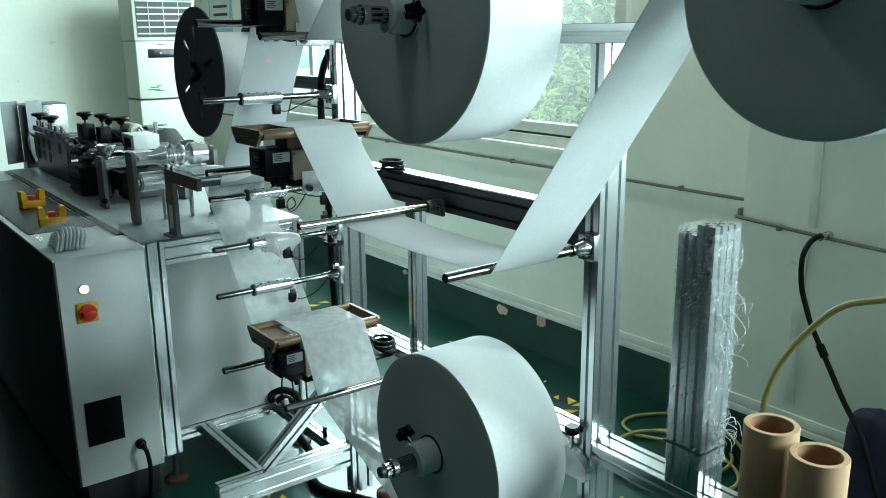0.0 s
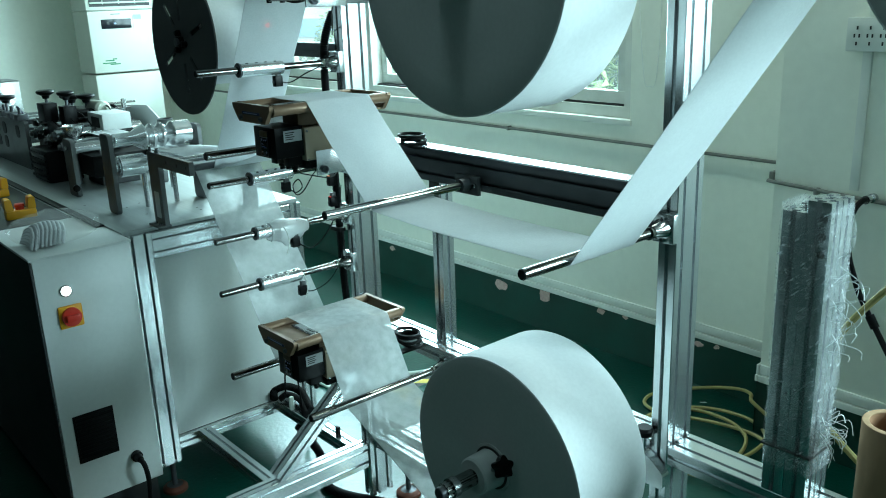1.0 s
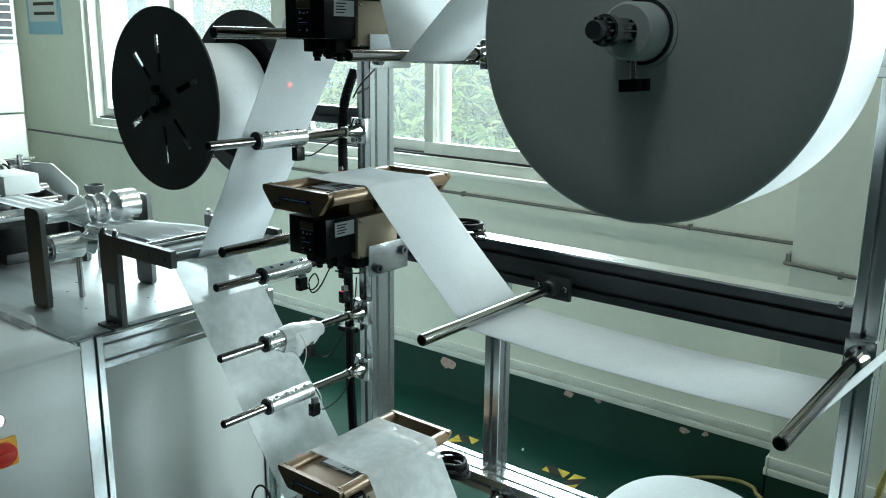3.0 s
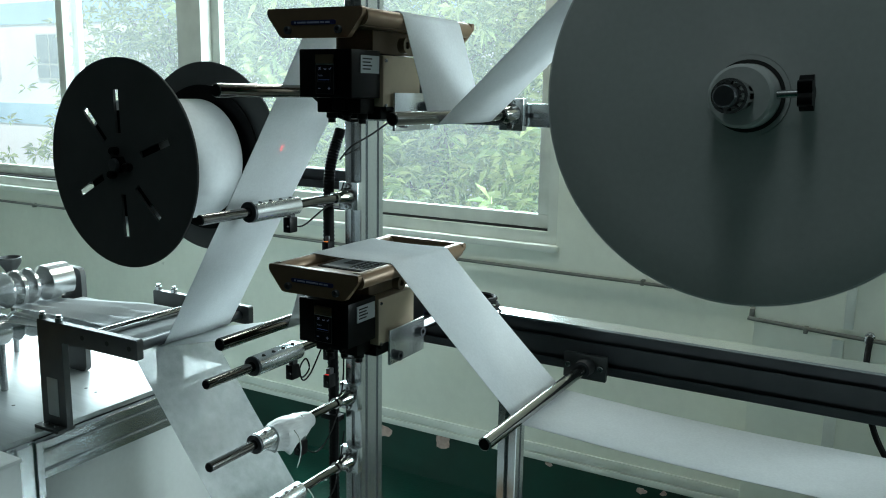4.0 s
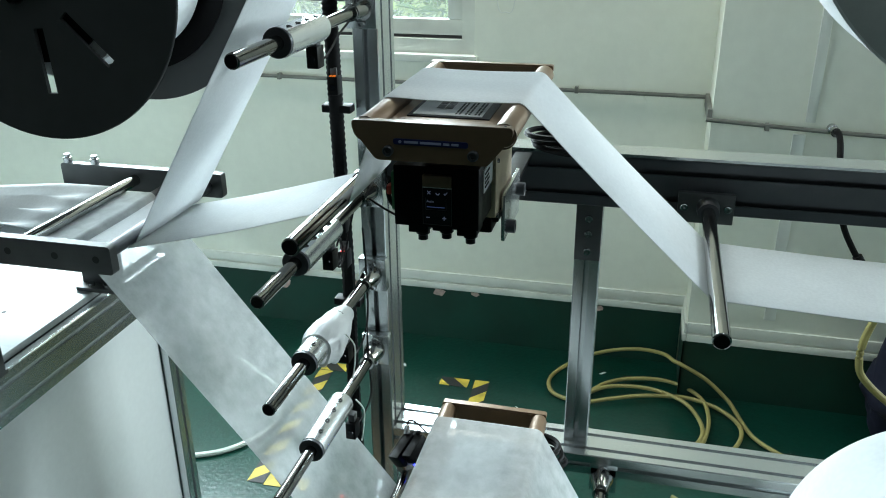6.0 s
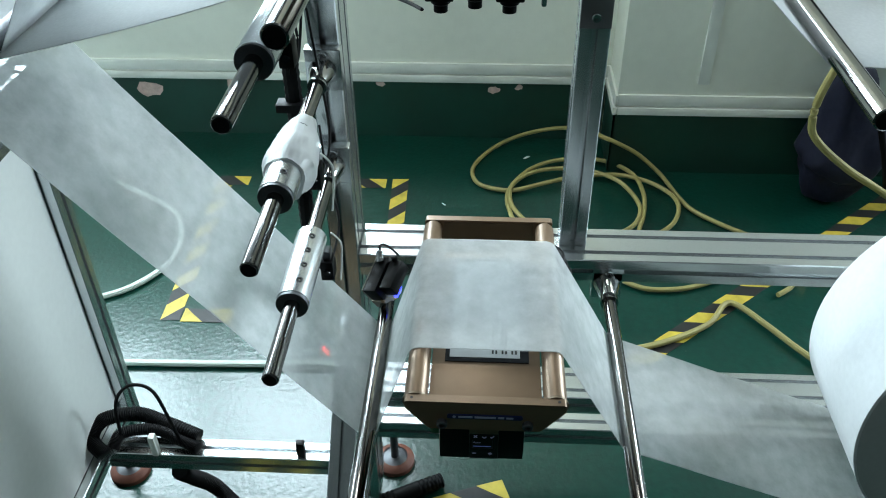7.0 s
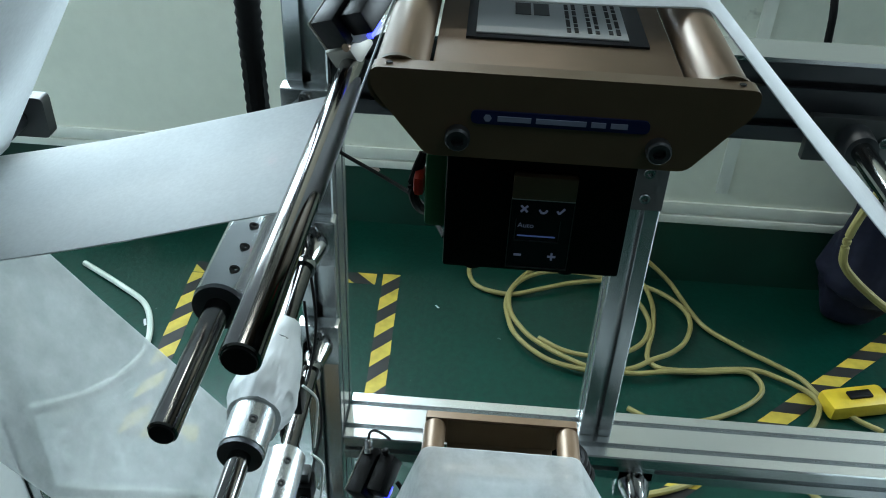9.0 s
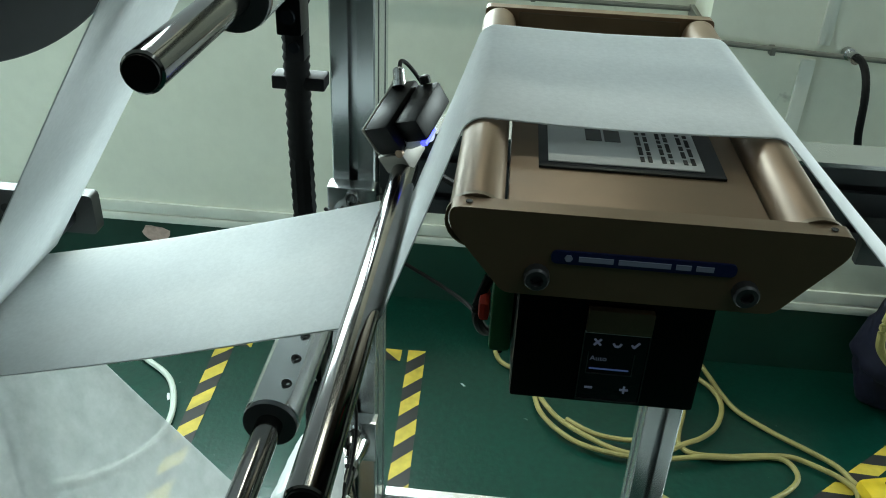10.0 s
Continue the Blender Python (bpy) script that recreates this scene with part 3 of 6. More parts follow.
def wall_fixtures():
    p = thing("conduit_pipe", "thin white conduit pipe clipped along the wall, shade in its colour", "pipe")
    part("run", S([(WX - 0.016, 6.85, 0.945), (WX - 0.016, 4.0, 0.942), (WX - 0.016, 1.80, 0.937), (WX - 0.016, 1.715, 0.936)], 0.0065, 8, 6), M_CONDUIT, p)
    part("corner_piece", B(CX - 0.012, WX, 1.700, 1.713, 0.908, 0.944, 0.002), M_CONDUIT, p)
    part("run", S([(CX - 0.014, 1.712, 0.916), (CX - 0.016, 1.66, 0.912), (CX - 0.016, 1.2, 0.892), (CX - 0.016, 0.3, 0.875)], 0.0065, 8, 6), M_CONDUIT, p)
    for y in (5.4, 4.2, 3.1, 2.1):
        part("clip", B(WX - 0.024, WX, y - 0.006, y + 0.006, 0.930, 0.950, 0.002), M_CONDUIT, p)
    for y in (1.55, 1.0):
        part("clip", B(CX - 0.024, CX, y - 0.006, y + 0.006, 0.892, 0.912, 0.002), M_CONDUIT, p)
    t = thing("cable_trunking", "flat white plastic cable trunking on the pilaster", "trunking")
    part("cover", B(CX - 0.012, CX, 1.425, 1.452, 0.92, 1.335, 0.003), M_TRIM, t)
    part("cover", B(CX - 0.012, CX, 1.445, 1.478, 0.30, 0.885, 0.003), M_TRIM, t)
    part("cover", B(CX - 0.01, CX, 1.43, 1.446, 1.43, TOP, 0.003), M_TRIM, t)
    s = thing("wall_socket", "white double wall socket box on the pilaster", "socket")
    part("housing", B(CX - 0.045, CX, 1.36, 1.49, 1.335, 1.43, 0.004), M_TRIM, s)
    for k in range(3):
        y = 1.385 + k * 0.037
        for dy, dz in ((0, 0.016), (-0.007, -0.006), (0.007, -0.006), (0, -0.028)):
            part("pin_hole", B(CX - 0.0475, CX - 0.044, y + dy - 0.002, y + dy + 0.002, 1.385 + dz - 0.005, 1.385 + dz + 0.005), M_INK, s)
    h = thing("black_air_hose", "black rubber air hose hanging from a wall coupling", "hose")
    part("tube", S([(CX - 0.055, 1.378, 0.909), (CX - 0.085, 1.376, 0.912), (CX - 0.13, 1.377, 0.895), (2.50, 1.376, 0.85), (2.497, 1.367, 0.766), (2.50, 1.346, 0.70), (2.50, 1.322, 0.645), (2.495, 1.271, 0.567), (2.455, 1.18, 0.465), (2.41, 1.09, 0.385), (2.40, 1.03, 0.25), (2.41, 0.98, 0.12)], 0.0085, 10), M_RUBBER, h)
    part("coupling", L((CX - 0.002, 1.38, 0.905), (-1, -0.02, 0.06), [(0, 0), (0, 0.014), (0.02, 0.014), (0.022, 0.010), (0.045, 0.010), (0.047, 0.013), (0.06, 0.013), (0.06, 0)], 14), M_STEEL, h)
    part("joint", L((2.498, 1.291, 0.597), (-0.05, -0.54, -0.84), [(0, 0), (0, 0.013), (0.04, 0.013), (0.04, 0)], 12), M_RUBBER, h)
    bm = bmesh.new()
    bulge(bm, Matrix.Translation((2.53, 1.10, 0.17)) @ Matrix.Diagonal((0.085, 0.10, 0.17, 1)), 4)
    for v in bm.verts:
        k = noise.noise(v.co * 9) * 0.05 + noise.noise(v.co * 23) * 0.02
        v.co += (v.co - Vector((2.53, 1.10, 0.17))).normalized() * k
        v.co.z = max(v.co.z, 0.003) * (1.25 if v.co.z > 0.2 else 1)
    bag = shade(part("cloth_bag", bm, M_BLUE), 180)
    tagged(bag, "slumped dark blue cloth bag on the floor by the wall", "bag")
    y = thing("yellow_hose", "yellow rubber air hose looping up from the floor", "hose")
    part("tube", S([(2.24, 0.30, 0.80), (2.24, 0.75, 0.93), (2.235, 1.01, 0.862), (2.235, 1.115, 0.812), (2.235, 1.20, 0.712), (2.235, 1.262, 0.61), (2.235, 1.298, 0.50), (2.235, 1.303, 0.42), (2.235, 1.28, 0.365), (2.235, 1.19, 0.288), (2.24, 1.083, 0.218), (2.26, 0.95, 0.12), (2.27, 0.85, 0.03), (2.26, 0.7, 0.012)], 0.0095, 10), M_HOSE, y)


def tape_strip(a, b, w=0.05):
    """A strip of striped floor tape from a to b."""
    a, b = Vector((*a, 0.0012)), Vector((*b, 0.0012))
    d = (b - a).normalized()
    s = Vector((-d.y, d.x, 0)) * (w / 2)
    bm = bmesh.new()
    uv = bm.loops.layers.uv.new("UVMap")
    n = max(2, int((b - a).length / 0.04))
    prev = None
    rnd = random.Random(int(a.x * 1000 + b.y * 100))
    for k in range(n + 1):
        p = a + d * ((b - a).length * k / n)
        j = s * rnd.uniform(0.93, 1.0)
        cur = (bm.verts.new(p - j), bm.verts.new(p + j), k / n * (b - a).length)
        if prev:
            f = bm.faces.new((prev[0], cur[0], cur[1], prev[1]))
            for lp, c in zip(f.loops, ((prev[2], 0), (cur[2], 0), (cur[2], w), (prev[2], w))):
                lp[uv].uv = c
        prev = cur
    ext = bmesh.ops.extrude_face_region(bm, geom=bm.faces[:])
    bmesh.ops.translate(bm, vec=(0, 0, 0.0008), verts=[v for v in ext["geom"] if isinstance(v, bmesh.types.BMVert)])
    ob = part("floor_tape", bm, M_TAPE)
    return tagged(ob, "worn yellow and black striped floor marking tape", "floor tape", group="floor marking tapes", kind="")


def floor_things():
    tape_strip((2.553, 2.38), (2.553, 2.475))
    tape_strip((2.58, 2.338), (2.02, 2.322))
    tape_strip((2.553, 2.80), (2.553, 2.895))
    tape_strip((2.525, 2.872), (1.92, 2.852))
    tape_strip((1.94, 2.825), (1.94, 2.70))
    tape_strip((2.56, 0.86), (1.75, 1.80))
    tape_strip((1.2, 2.42), (1.2, 2.56), 0.05)
    tape_strip((1.45, 2.02), (1.40, 2.16), 0.06)
    tape_strip((2.45, 4.3), (1.9, 4.3))
    tape_strip((0.95, 2.60), (0.95, 2.36), 0.05)
    h = thing("coiled_hose", "loosely coiled yellow rubber air hose on the floor", "hose")
    lead = [(2.10, 1.13), (2.128, 1.174), (2.175, 1.224), (2.213, 1.252), (2.263, 1.278), (2.31, 1.334), (2.363, 1.406), (2.431, 1.478), (2.495, 1.508)]
    # the outer turn is lifted off the floor to fit the camera's view
    lifted = [(2.57, 1.53, 0.010), (2.618, 1.555, 0.022), (2.638, 1.622, 0.073), (2.640, 1.70, 0.115), (2.664, 1.727, 0.114), (2.72, 1.758, 0.103), (2.79, 1.826, 0.072), (2.818, 1.907, 0.045), (2.812, 1.99, 0.020)]
    lead_in = [(2.757, 2.059), (2.672, 2.108), (2.612, 2.12), (2.555, 2.102), (2.527, 2.057), (2.52, 1.994)]
    turn = [(2.544, 1.915), (2.579, 1.834), (2.599, 1.752), (2.603, 1.671), (2.572, 1.596), (2.525, 1.547), (2.477, 1.524), (2.42, 1.525), (2.357, 1.551), (2.311, 1.594), (2.281, 1.645), (2.244, 1.70), (2.223, 1.785), (2.245, 1.888), (2.288, 1.949), (2.347, 1.992), (2.411, 2.009), (2.477, 2.014), (2.546, 1.994), (2.625, 1.944), (2.673, 1.877), (2.695, 1.793), (2.689, 1.728), (2.653, 1.666), (2.591, 1.625), (2.495, 1.614), (2.403, 1.626), (2.328, 1.648)]
    tail = [(2.285, 1.652), (2.258, 1.62), (2.26, 1.539), (2.274, 1.454), (2.278, 1.384), (2.256, 1.334), (2.227, 1.288), (2.193, 1.26), (2.157, 1.261), (2.101, 1.292), (2.067, 1.334)]
    inner = [(2.114, 1.723), (2.08, 1.662), (2.084, 1.572), (2.117, 1.488), (2.166, 1.417), (2.212, 1.383), (2.257, 1.391), (2.273, 1.426), (2.259, 1.512), (2.238, 1.612), (2.222, 1.70), (2.232, 1.80), (2.27, 1.875), (2.321, 1.941), (2.37, 1.977), (2.43, 2.002), (2.504, 2.005), (2.561, 1.98), (2.606, 1.929), (2.627, 1.855), (2.619, 1.766), (2.574, 1.691), (2.506, 1.651), (2.423, 1.634), (2.352, 1.655), (2.307, 1.697), (2.275, 1.766), (2.285, 1.86), (2.33, 1.93)]
    part("tube", S([(x, y, 0.010) for x, y in lead] + lifted + [(x, y, 0.010) for x, y in lead_in] + [(x, y, 0.018) for x, y in turn] + [(x, y, 0.012) for x, y in tail], 0.0066, 9), M_HOSE, h)
    part("tube", S([(x, y, 0.010 + 0.012 * (k > 8)) for k, (x, y) in enumerate(inner)], 0.0066, 9), M_HOSE, h)
    h = thing("yellow_air_line", "thin yellow air line lying across the floor tape", "hose")
    part("tube", S([(1.85, 1.735, 0.014), (1.885, 1.64, 0.012), (1.95, 1.53, 0.012), (2.025, 1.475, 0.012), (2.02, 1.44, 0.012), (1.948, 1.386, 0.012), (1.864, 1.329, 0.012), (1.77, 1.25, 0.012), (1.70, 1.16, 0.012)], 0.0075, 8), M_HOSE, h)
    part("end_fitting", L((1.853, 1.727, 0.014), (-0.35, 0.93, 0), [(0, 0), (0, 0.011), (0.03, 0.011), (0.03, 0)], 12), M_RUBBER, h)
    h = thing("pale_air_hose", "pale green air hose lying on the floor", "hose")
    part("tube", S([(2.52, 3.20, 0.01), (2.43, 3.06, 0.01), (2.36, 2.97, 0.01), (2.26, 2.922, 0.01), (2.17, 2.912, 0.01), (2.10, 2.935, 0.01), (2.033, 2.985, 0.01), (1.99, 3.05, 0.01), (1.93, 3.2, 0.01)], 0.008, 8), M_PALEHOSE, h)
    h = thing("pale_air_hose", "pale green air hose lying on the floor", "hose")
    part("tube", S([(1.755, 3.15, 0.01), (1.762, 2.9, 0.01), (1.767, 2.7, 0.01), (1.774, 2.5, 0.01), (1.775, 2.36, 0.01)], 0.008, 8), M_PALEHOSE, h)
    rnd = random.Random(21)
    for x, y in ((2.62, 2.62), (2.45, 2.20), (2.30, 2.95), (2.72, 1.95), (1.62, 1.75), (1.25, 2.05), (1.10, 2.30), (1.95, 2.15), (2.15, 3.4), (2.6, 3.3), (1.05, 1.75), (1.33, 2.35)):
        bm = bmesh.new()
        a0 = rnd.uniform(0, 3.14)
        ln, wd = rnd.uniform(0.006, 0.016), rnd.uniform(0.002, 0.005)
        ring = [Vector((ln * sx * rnd.uniform(0.7, 1.1), wd * sy * rnd.uniform(0.6, 1.2))) for sx, sy in ((-1, -1), (0.1, -1.2), (1, -0.8), (1, 0.9), (-0.1, 1.1), (-1, 1))]
        prism(bm, [(x + p.x * math.cos(a0) - p.y * math.sin(a0), y + p.x * math.sin(a0) + p.y * math.cos(a0)) for p in ring], "z", 0.0022, 0.0032)
        tagged(part("paper_scrap", bm, M_LABEL), "small torn pale scrap lying on the floor", "scrap", group="floor scraps")
    t = thing("air_tool", "yellow and black hand tool lying on the floor", "tool", (2.18, 1.17, 0.0))
    bm = B(-0.035, 0.035, -0.075, 0.085, 0.002, 0.045, 0.014)
    part("body", bm, M_TOOLYEL, t)
    part("grip", B(-0.028, 0.028, -0.16, -0.073, 0.002, 0.036, 0.012), M_RUBBER, t)
    part("trigger", B(-0.012, 0.012, -0.03, 0.03, 0.045, 0.052, 0.003), M_RUBBER, t)
    t.rotation_euler = (0, 0, radians(14))


def air_conditioner():
    a = thing("air_conditioner", "tall ivory floor-standing air conditioner in the corner", "air conditioner", (2.33, 6.44, 0))
    part("body", B(-0.23, 0.23, -0.14, 0.16, 0.0, 1.10, 0.018), M_AC, a)
    part("upper_panel", B(-0.23, 0.23, -0.145, 0.16, 1.108, 1.52, 0.018), M_AC, a)
    part("top_housing", B(-0.23, 0.23, -0.14, 0.16, 1.52, 1.84, 0.012), M_AC, a)
    part("outlet", B(-0.205, 0.205, -0.1435, -0.10, 1.545, 1.81), M_INK, a, "dark air outlet")
    for k in range(6):
        z = 1.565 + k * 0.045
        bm = B(-0.205, 0.205, -0.155, -0.141, z, z + 0.010, 0.002)
        part("louvre", bm, M_AC, a)
    for k in range(3):
        part("vane", B(-0.12 + k * 0.11, -0.116 + k * 0.11, -0.150, -0.142, 1.56, 1.80), M_AC, a)
    part("display", B(-0.145, 0.06, -0.149, -0.143, 1.40, 1.462, 0.002), M_SCREEN, a, "dark glossy display strip")
    part("display_mark", B(-0.06, -0.045, -0.151, -0.148, 1.428, 1.438), M_LITKEY, a)
    part("badge", B(-0.075, -0.01, -0.1475, -0.144, 1.492, 1.497), M_INK, a)
    part("sticker", B(0.075, 0.135, -0.1475, -0.144, 1.385, 1.49), M_LABEL, a, "blue and white energy sticker")
    part("sticker_head", B(0.077, 0.133, -0.1485, -0.147, 1.455, 1.487), M_FBLUE, a)
    for dx, dz, ln in ((-0.17, 1.172, 0.09), (-0.15, 1.188, 0.06), (-0.12, 1.163, 0.07), (-0.10, 1.197, 0.03)):
        part("plant_mark", B(dx, dx + ln, -0.1475, -0.144, dz, dz + 0.007), M_PCB, a, "green printed leaf mark")


def wall_poster():
    p = thing("wall_poster", "small blue and white framed notice on the wall", "notice")
    part("sheet", B(WX - 0.008, WX, 6.30, 6.72, 1.58, 2.1), M_FBLUE, p)
    part("panel", B(WX - 0.011, WX - 0.0075, 6.33, 6.69, 1.66, 2.05), M_LABEL, p)
    for k in range(5):
        part("text_bar", B(WX - 0.0135, WX - 0.0105, 6.36, 6.62, 1.70 + k * 0.06, 1.72 + k * 0.06), M_INK, p)


# ---- the machine frame ----
FX = 1.385    # front face of the frame
FB = FX + 0.08


def machine_frame():
    f = thing("unwinding_stand", "slotted aluminium profile stand that carries the cloth rolls", "machine stand")
    part("post", P((FX + 0.04, 2.285, 0.04), (FX + 0.04, 2.285, 1.80), 0.08, 0.04, (1, 0, 0)), M_ALU, f)
    part("post", P((FX + 0.04, 1.227, 0.04), (FX + 0.04, 1.227, 1.52), 0.08, 0.04, (1, 0, 0)), M_ALU, f)
    part("post", P((FX + 0.055, 1.945, 0.646), (FX + 0.055, 1.945, 1.086), 0.04, 0.04, (1, 0, 0)), M_ALU, f)
    part("beam", P((FX + 0.035, 2.263, 1.127), (FX + 0.035, 1.249, 1.127), 0.04, 0.08, (1, 0, 0)), M_DARKALU, f, "dark grey slotted beam")
    part("beam_cap", B(FX + 0.012, FX + 0.058, 1.25, 2.262, 1.168, 1.172), M_ALU, f)
    part("top_beam", P((FX + 0.04, 2.263, 1.54), (FX + 0.04, 0.35, 1.54), 0.08, 0.04, (1, 0, 0)), M_ALU, f)
    part("lower_beam", P((FX + 0.04, 2.263, 0.625), (FX + 0.04, 1.249, 0.625), 0.08, 0.04, (1, 0, 0)), M_ALU, f)
    part("lower_beam", P((FX + 0.04, 1.205, 0.625), (FX + 0.04, 0.35, 0.625), 0.08, 0.04, (1, 0, 0)), M_ALU, f)
    part("post", P((FX + 0.04, 0.37, 0.646), (FX + 0.04, 0.37, 1.518), 0.08, 0.04, (1, 0, 0)), M_ALU, f)
    part("post", P((FX + 0.04, 0.37, 0.04), (FX + 0.04, 0.37, 0.604), 0.08, 0.04, (1, 0, 0)), M_ALU, f)
    part("base_rail", P((FX + 0.045, 2.263, 0.22), (FX + 0.045, 1.249, 0.22), 0.04, 0.04, (1, 0, 0)), M_ALU, f)
    part("base_rail", P((FX + 0.155, 2.263, 0.205), (FX + 0.155, 0.4, 0.205), 0.08, 0.04, (1, 0, 0)), M_ALU, f)
    # low outrigger towards the aisle
    part("side_rail", P((1.073, 2.743, 0.192), (1.073, 2.315, 0.192), 0.04, 0.04, (1, 0, 0)), M_ALU, f)
    part("side_rail", P((0.927, 2.292, 0.182), (1.384, 2.292, 0.182), 0.08, 0.04, (0, 0, 1)), M_ALU, f)
    part("side_rail", P((1.363, 2.743, 0.192), (1.363, 2.315, 0.192), 0.04, 0.04, (1, 0, 0)), M_ALU, f)
    part("brace", P((1.075, 2.286, 0.232), (1.372, 2.286, 0.485), 0.04, 0.04, (0, 1, 0)), M_ALU, f)
    for x, y in ((0.99, 2.28), (1.514, 2.25), (1.54, 0.6)):
        foot = part("levelling_foot", L((x, y, 0), (0, 0, 1), [(0, 0), (0, 0.036), (0.012, 0.036), (0.018, 0.02), (0.02, 0.008), (0.19, 0.008), (0.19, 0)], 18), M_DARKALU, f)
        part("rubber_ring", L((x, y, 0.0), (0, 0, 1), [(0, 0.030), (0, 0.040), (0.010, 0.040), (0.016, 0.034), (0.019, 0.026)], 24), M_RUST, foot)
    for y, z in ((1.945, 1.06), (1.945, 1.035), (1.945, 1.005)):
        screw(f, (FX + 0.033, y, z), (-1, 0, 0), 0.006)
    part("joint_plate", B(FX + 0.0305, FX + 0.0345, 1.925, 1.965, 0.99, 1.085, 0.001), M_PLATE, f)
    for y, z in ((1.19, 0.66), (1.265, 0.66), (1.265, 1.17), (2.25, 1.10)):
        screw(f, (FX + 0.012, y, z), (-1, 0, 0), 0.006)
    return f


def clamp_rod(y, z, x0, x1, r=0.0095, boss=None, name="guide_rod", label="polished steel guide roller rod on a clamp block", cone=True, flat=False, plate=False):
    """A steel rod along x from its free tip x0 to the clamp on the frame at x1."""
    t = thing(name, label, "guide rod", (x0, y, z), group="guide rods")
    part("shaft", R((0, 0, 0), (x1 - x0, 0, 0), r), M_CHROME if plate else M_DARKROD, t)
    # black disc added so that the tip does not mirror the floor
    part("dark_tip", L((-0.0012, 0, 0), (1, 0, 0), [(0, 0), (0, r * 0.82), (0.002, r * 0.86)], 20), M_RUBBER, t)
    if cone:
        part("end_cone", L((x1 - x0 - 0.045, 0, 0), (1, 0, 0), [(0, r), (0, r * 1.35), (0.008, r * 1.35), (0.012, r * 1.15), (0.04, r * 2.0), (0.045, r * 2.0), (0.045, 0)], 24), M_CHROME, t)
        part("clamp_block", B(x1 - x0, x1 - x0 + 0.018, -0.024, 0.022, -0.028, 0.028, 0.002), M_ALU, t)
        screw(t, (x1 - x0, -0.002, 0.0205), (-1, 0, 0), 0.0062)
        screw(t, (x1 - x0, -0.002, -0.0205), (-1, 0, 0), 0.0062)
    if plate:
        part("mounting_plate", B(x1 - x0 - 0.006, x1 - x0 + 0.004, -0.036, 0.042, -0.024, 0.021, 0.001), M_PLATE, t, "dark steel mounting plate")
        part("hub", L((x1 - x0 - 0.03, 0, 0), (1, 0, 0), [(0, r), (0, r * 1.5), (0.024, r * 1.7), (0.024, r)], 24), M_DARKALU, t)
        for yy in (-0.027, 0.033):
            screw(t, (x1 - x0 - 0.006, yy, 0), (-1, 0, 0), 0.0055)
    if boss:
        a, b, rb = boss
        bm = L((a, 0, 0), (1, 0, 0), [(0, 0), (0, rb - 0.001), (0.001, rb), (b - a - 0.001, rb), (b - a, rb - 0.001), (b - a, 0)], 28)
        if flat:
            for v in bm.verts:
                v.co.z = min(v.co.z, rb * 0.80)
        part("sleeve", bm, M_MILLED, t, "machined aluminium sleeve")
        part("sleeve_ring", L((a - 0.004, 0, 0), (1, 0, 0), [(0, 0), (0, rb * 0.96), (0.0042, rb * 0.96)], 28), M_DARKALU, t)
        for k in range(4):
            part("grub_screw", L((a + 0.02 + k * (b - a - 0.04) / 3, -0.006, rb * 0.93 if not flat else rb * 0.80), (0, -0.25, 1), [(0, 0.0036), (0.0012, 0.0036), (0.0012, 0.002), (0, 0.002), (0, 0)], 10), M_INK, t)
    return t


def light_sensor(place, aim, cable, led=None, name="photo_sensor"):
    """A small black sensor head with its cable."""
    t = thing(name, "small black photoelectric sensor with a thin cable", "sensor", place, group="photo sensors")
    bm = B(-0.010, 0.012, -0.008, 0.008, -0.016, 0.012, 0.002)
    part("housing", bm, M_BLACK, t)
    part("lens", L((-0.0105, 0, -0.004), (-1, 0, 0), [(0, 0.005), (0.002, 0.0045), (0.002, 0)], 12), M_SCREEN, t)
    part("mount", B(-0.004, 0.010, -0.005, 0.005, 0.012, 0.024, 0.001), M_PLATE, t)
    part("cable", S(cable, 0.0016, 6, 6), M_RUBBER, t)
    if led:
        part("indicator", B(-0.009, -0.0055, -0.0045, -0.0005, 0.0118, 0.0132), led, t, "lit indicator light")
    return t


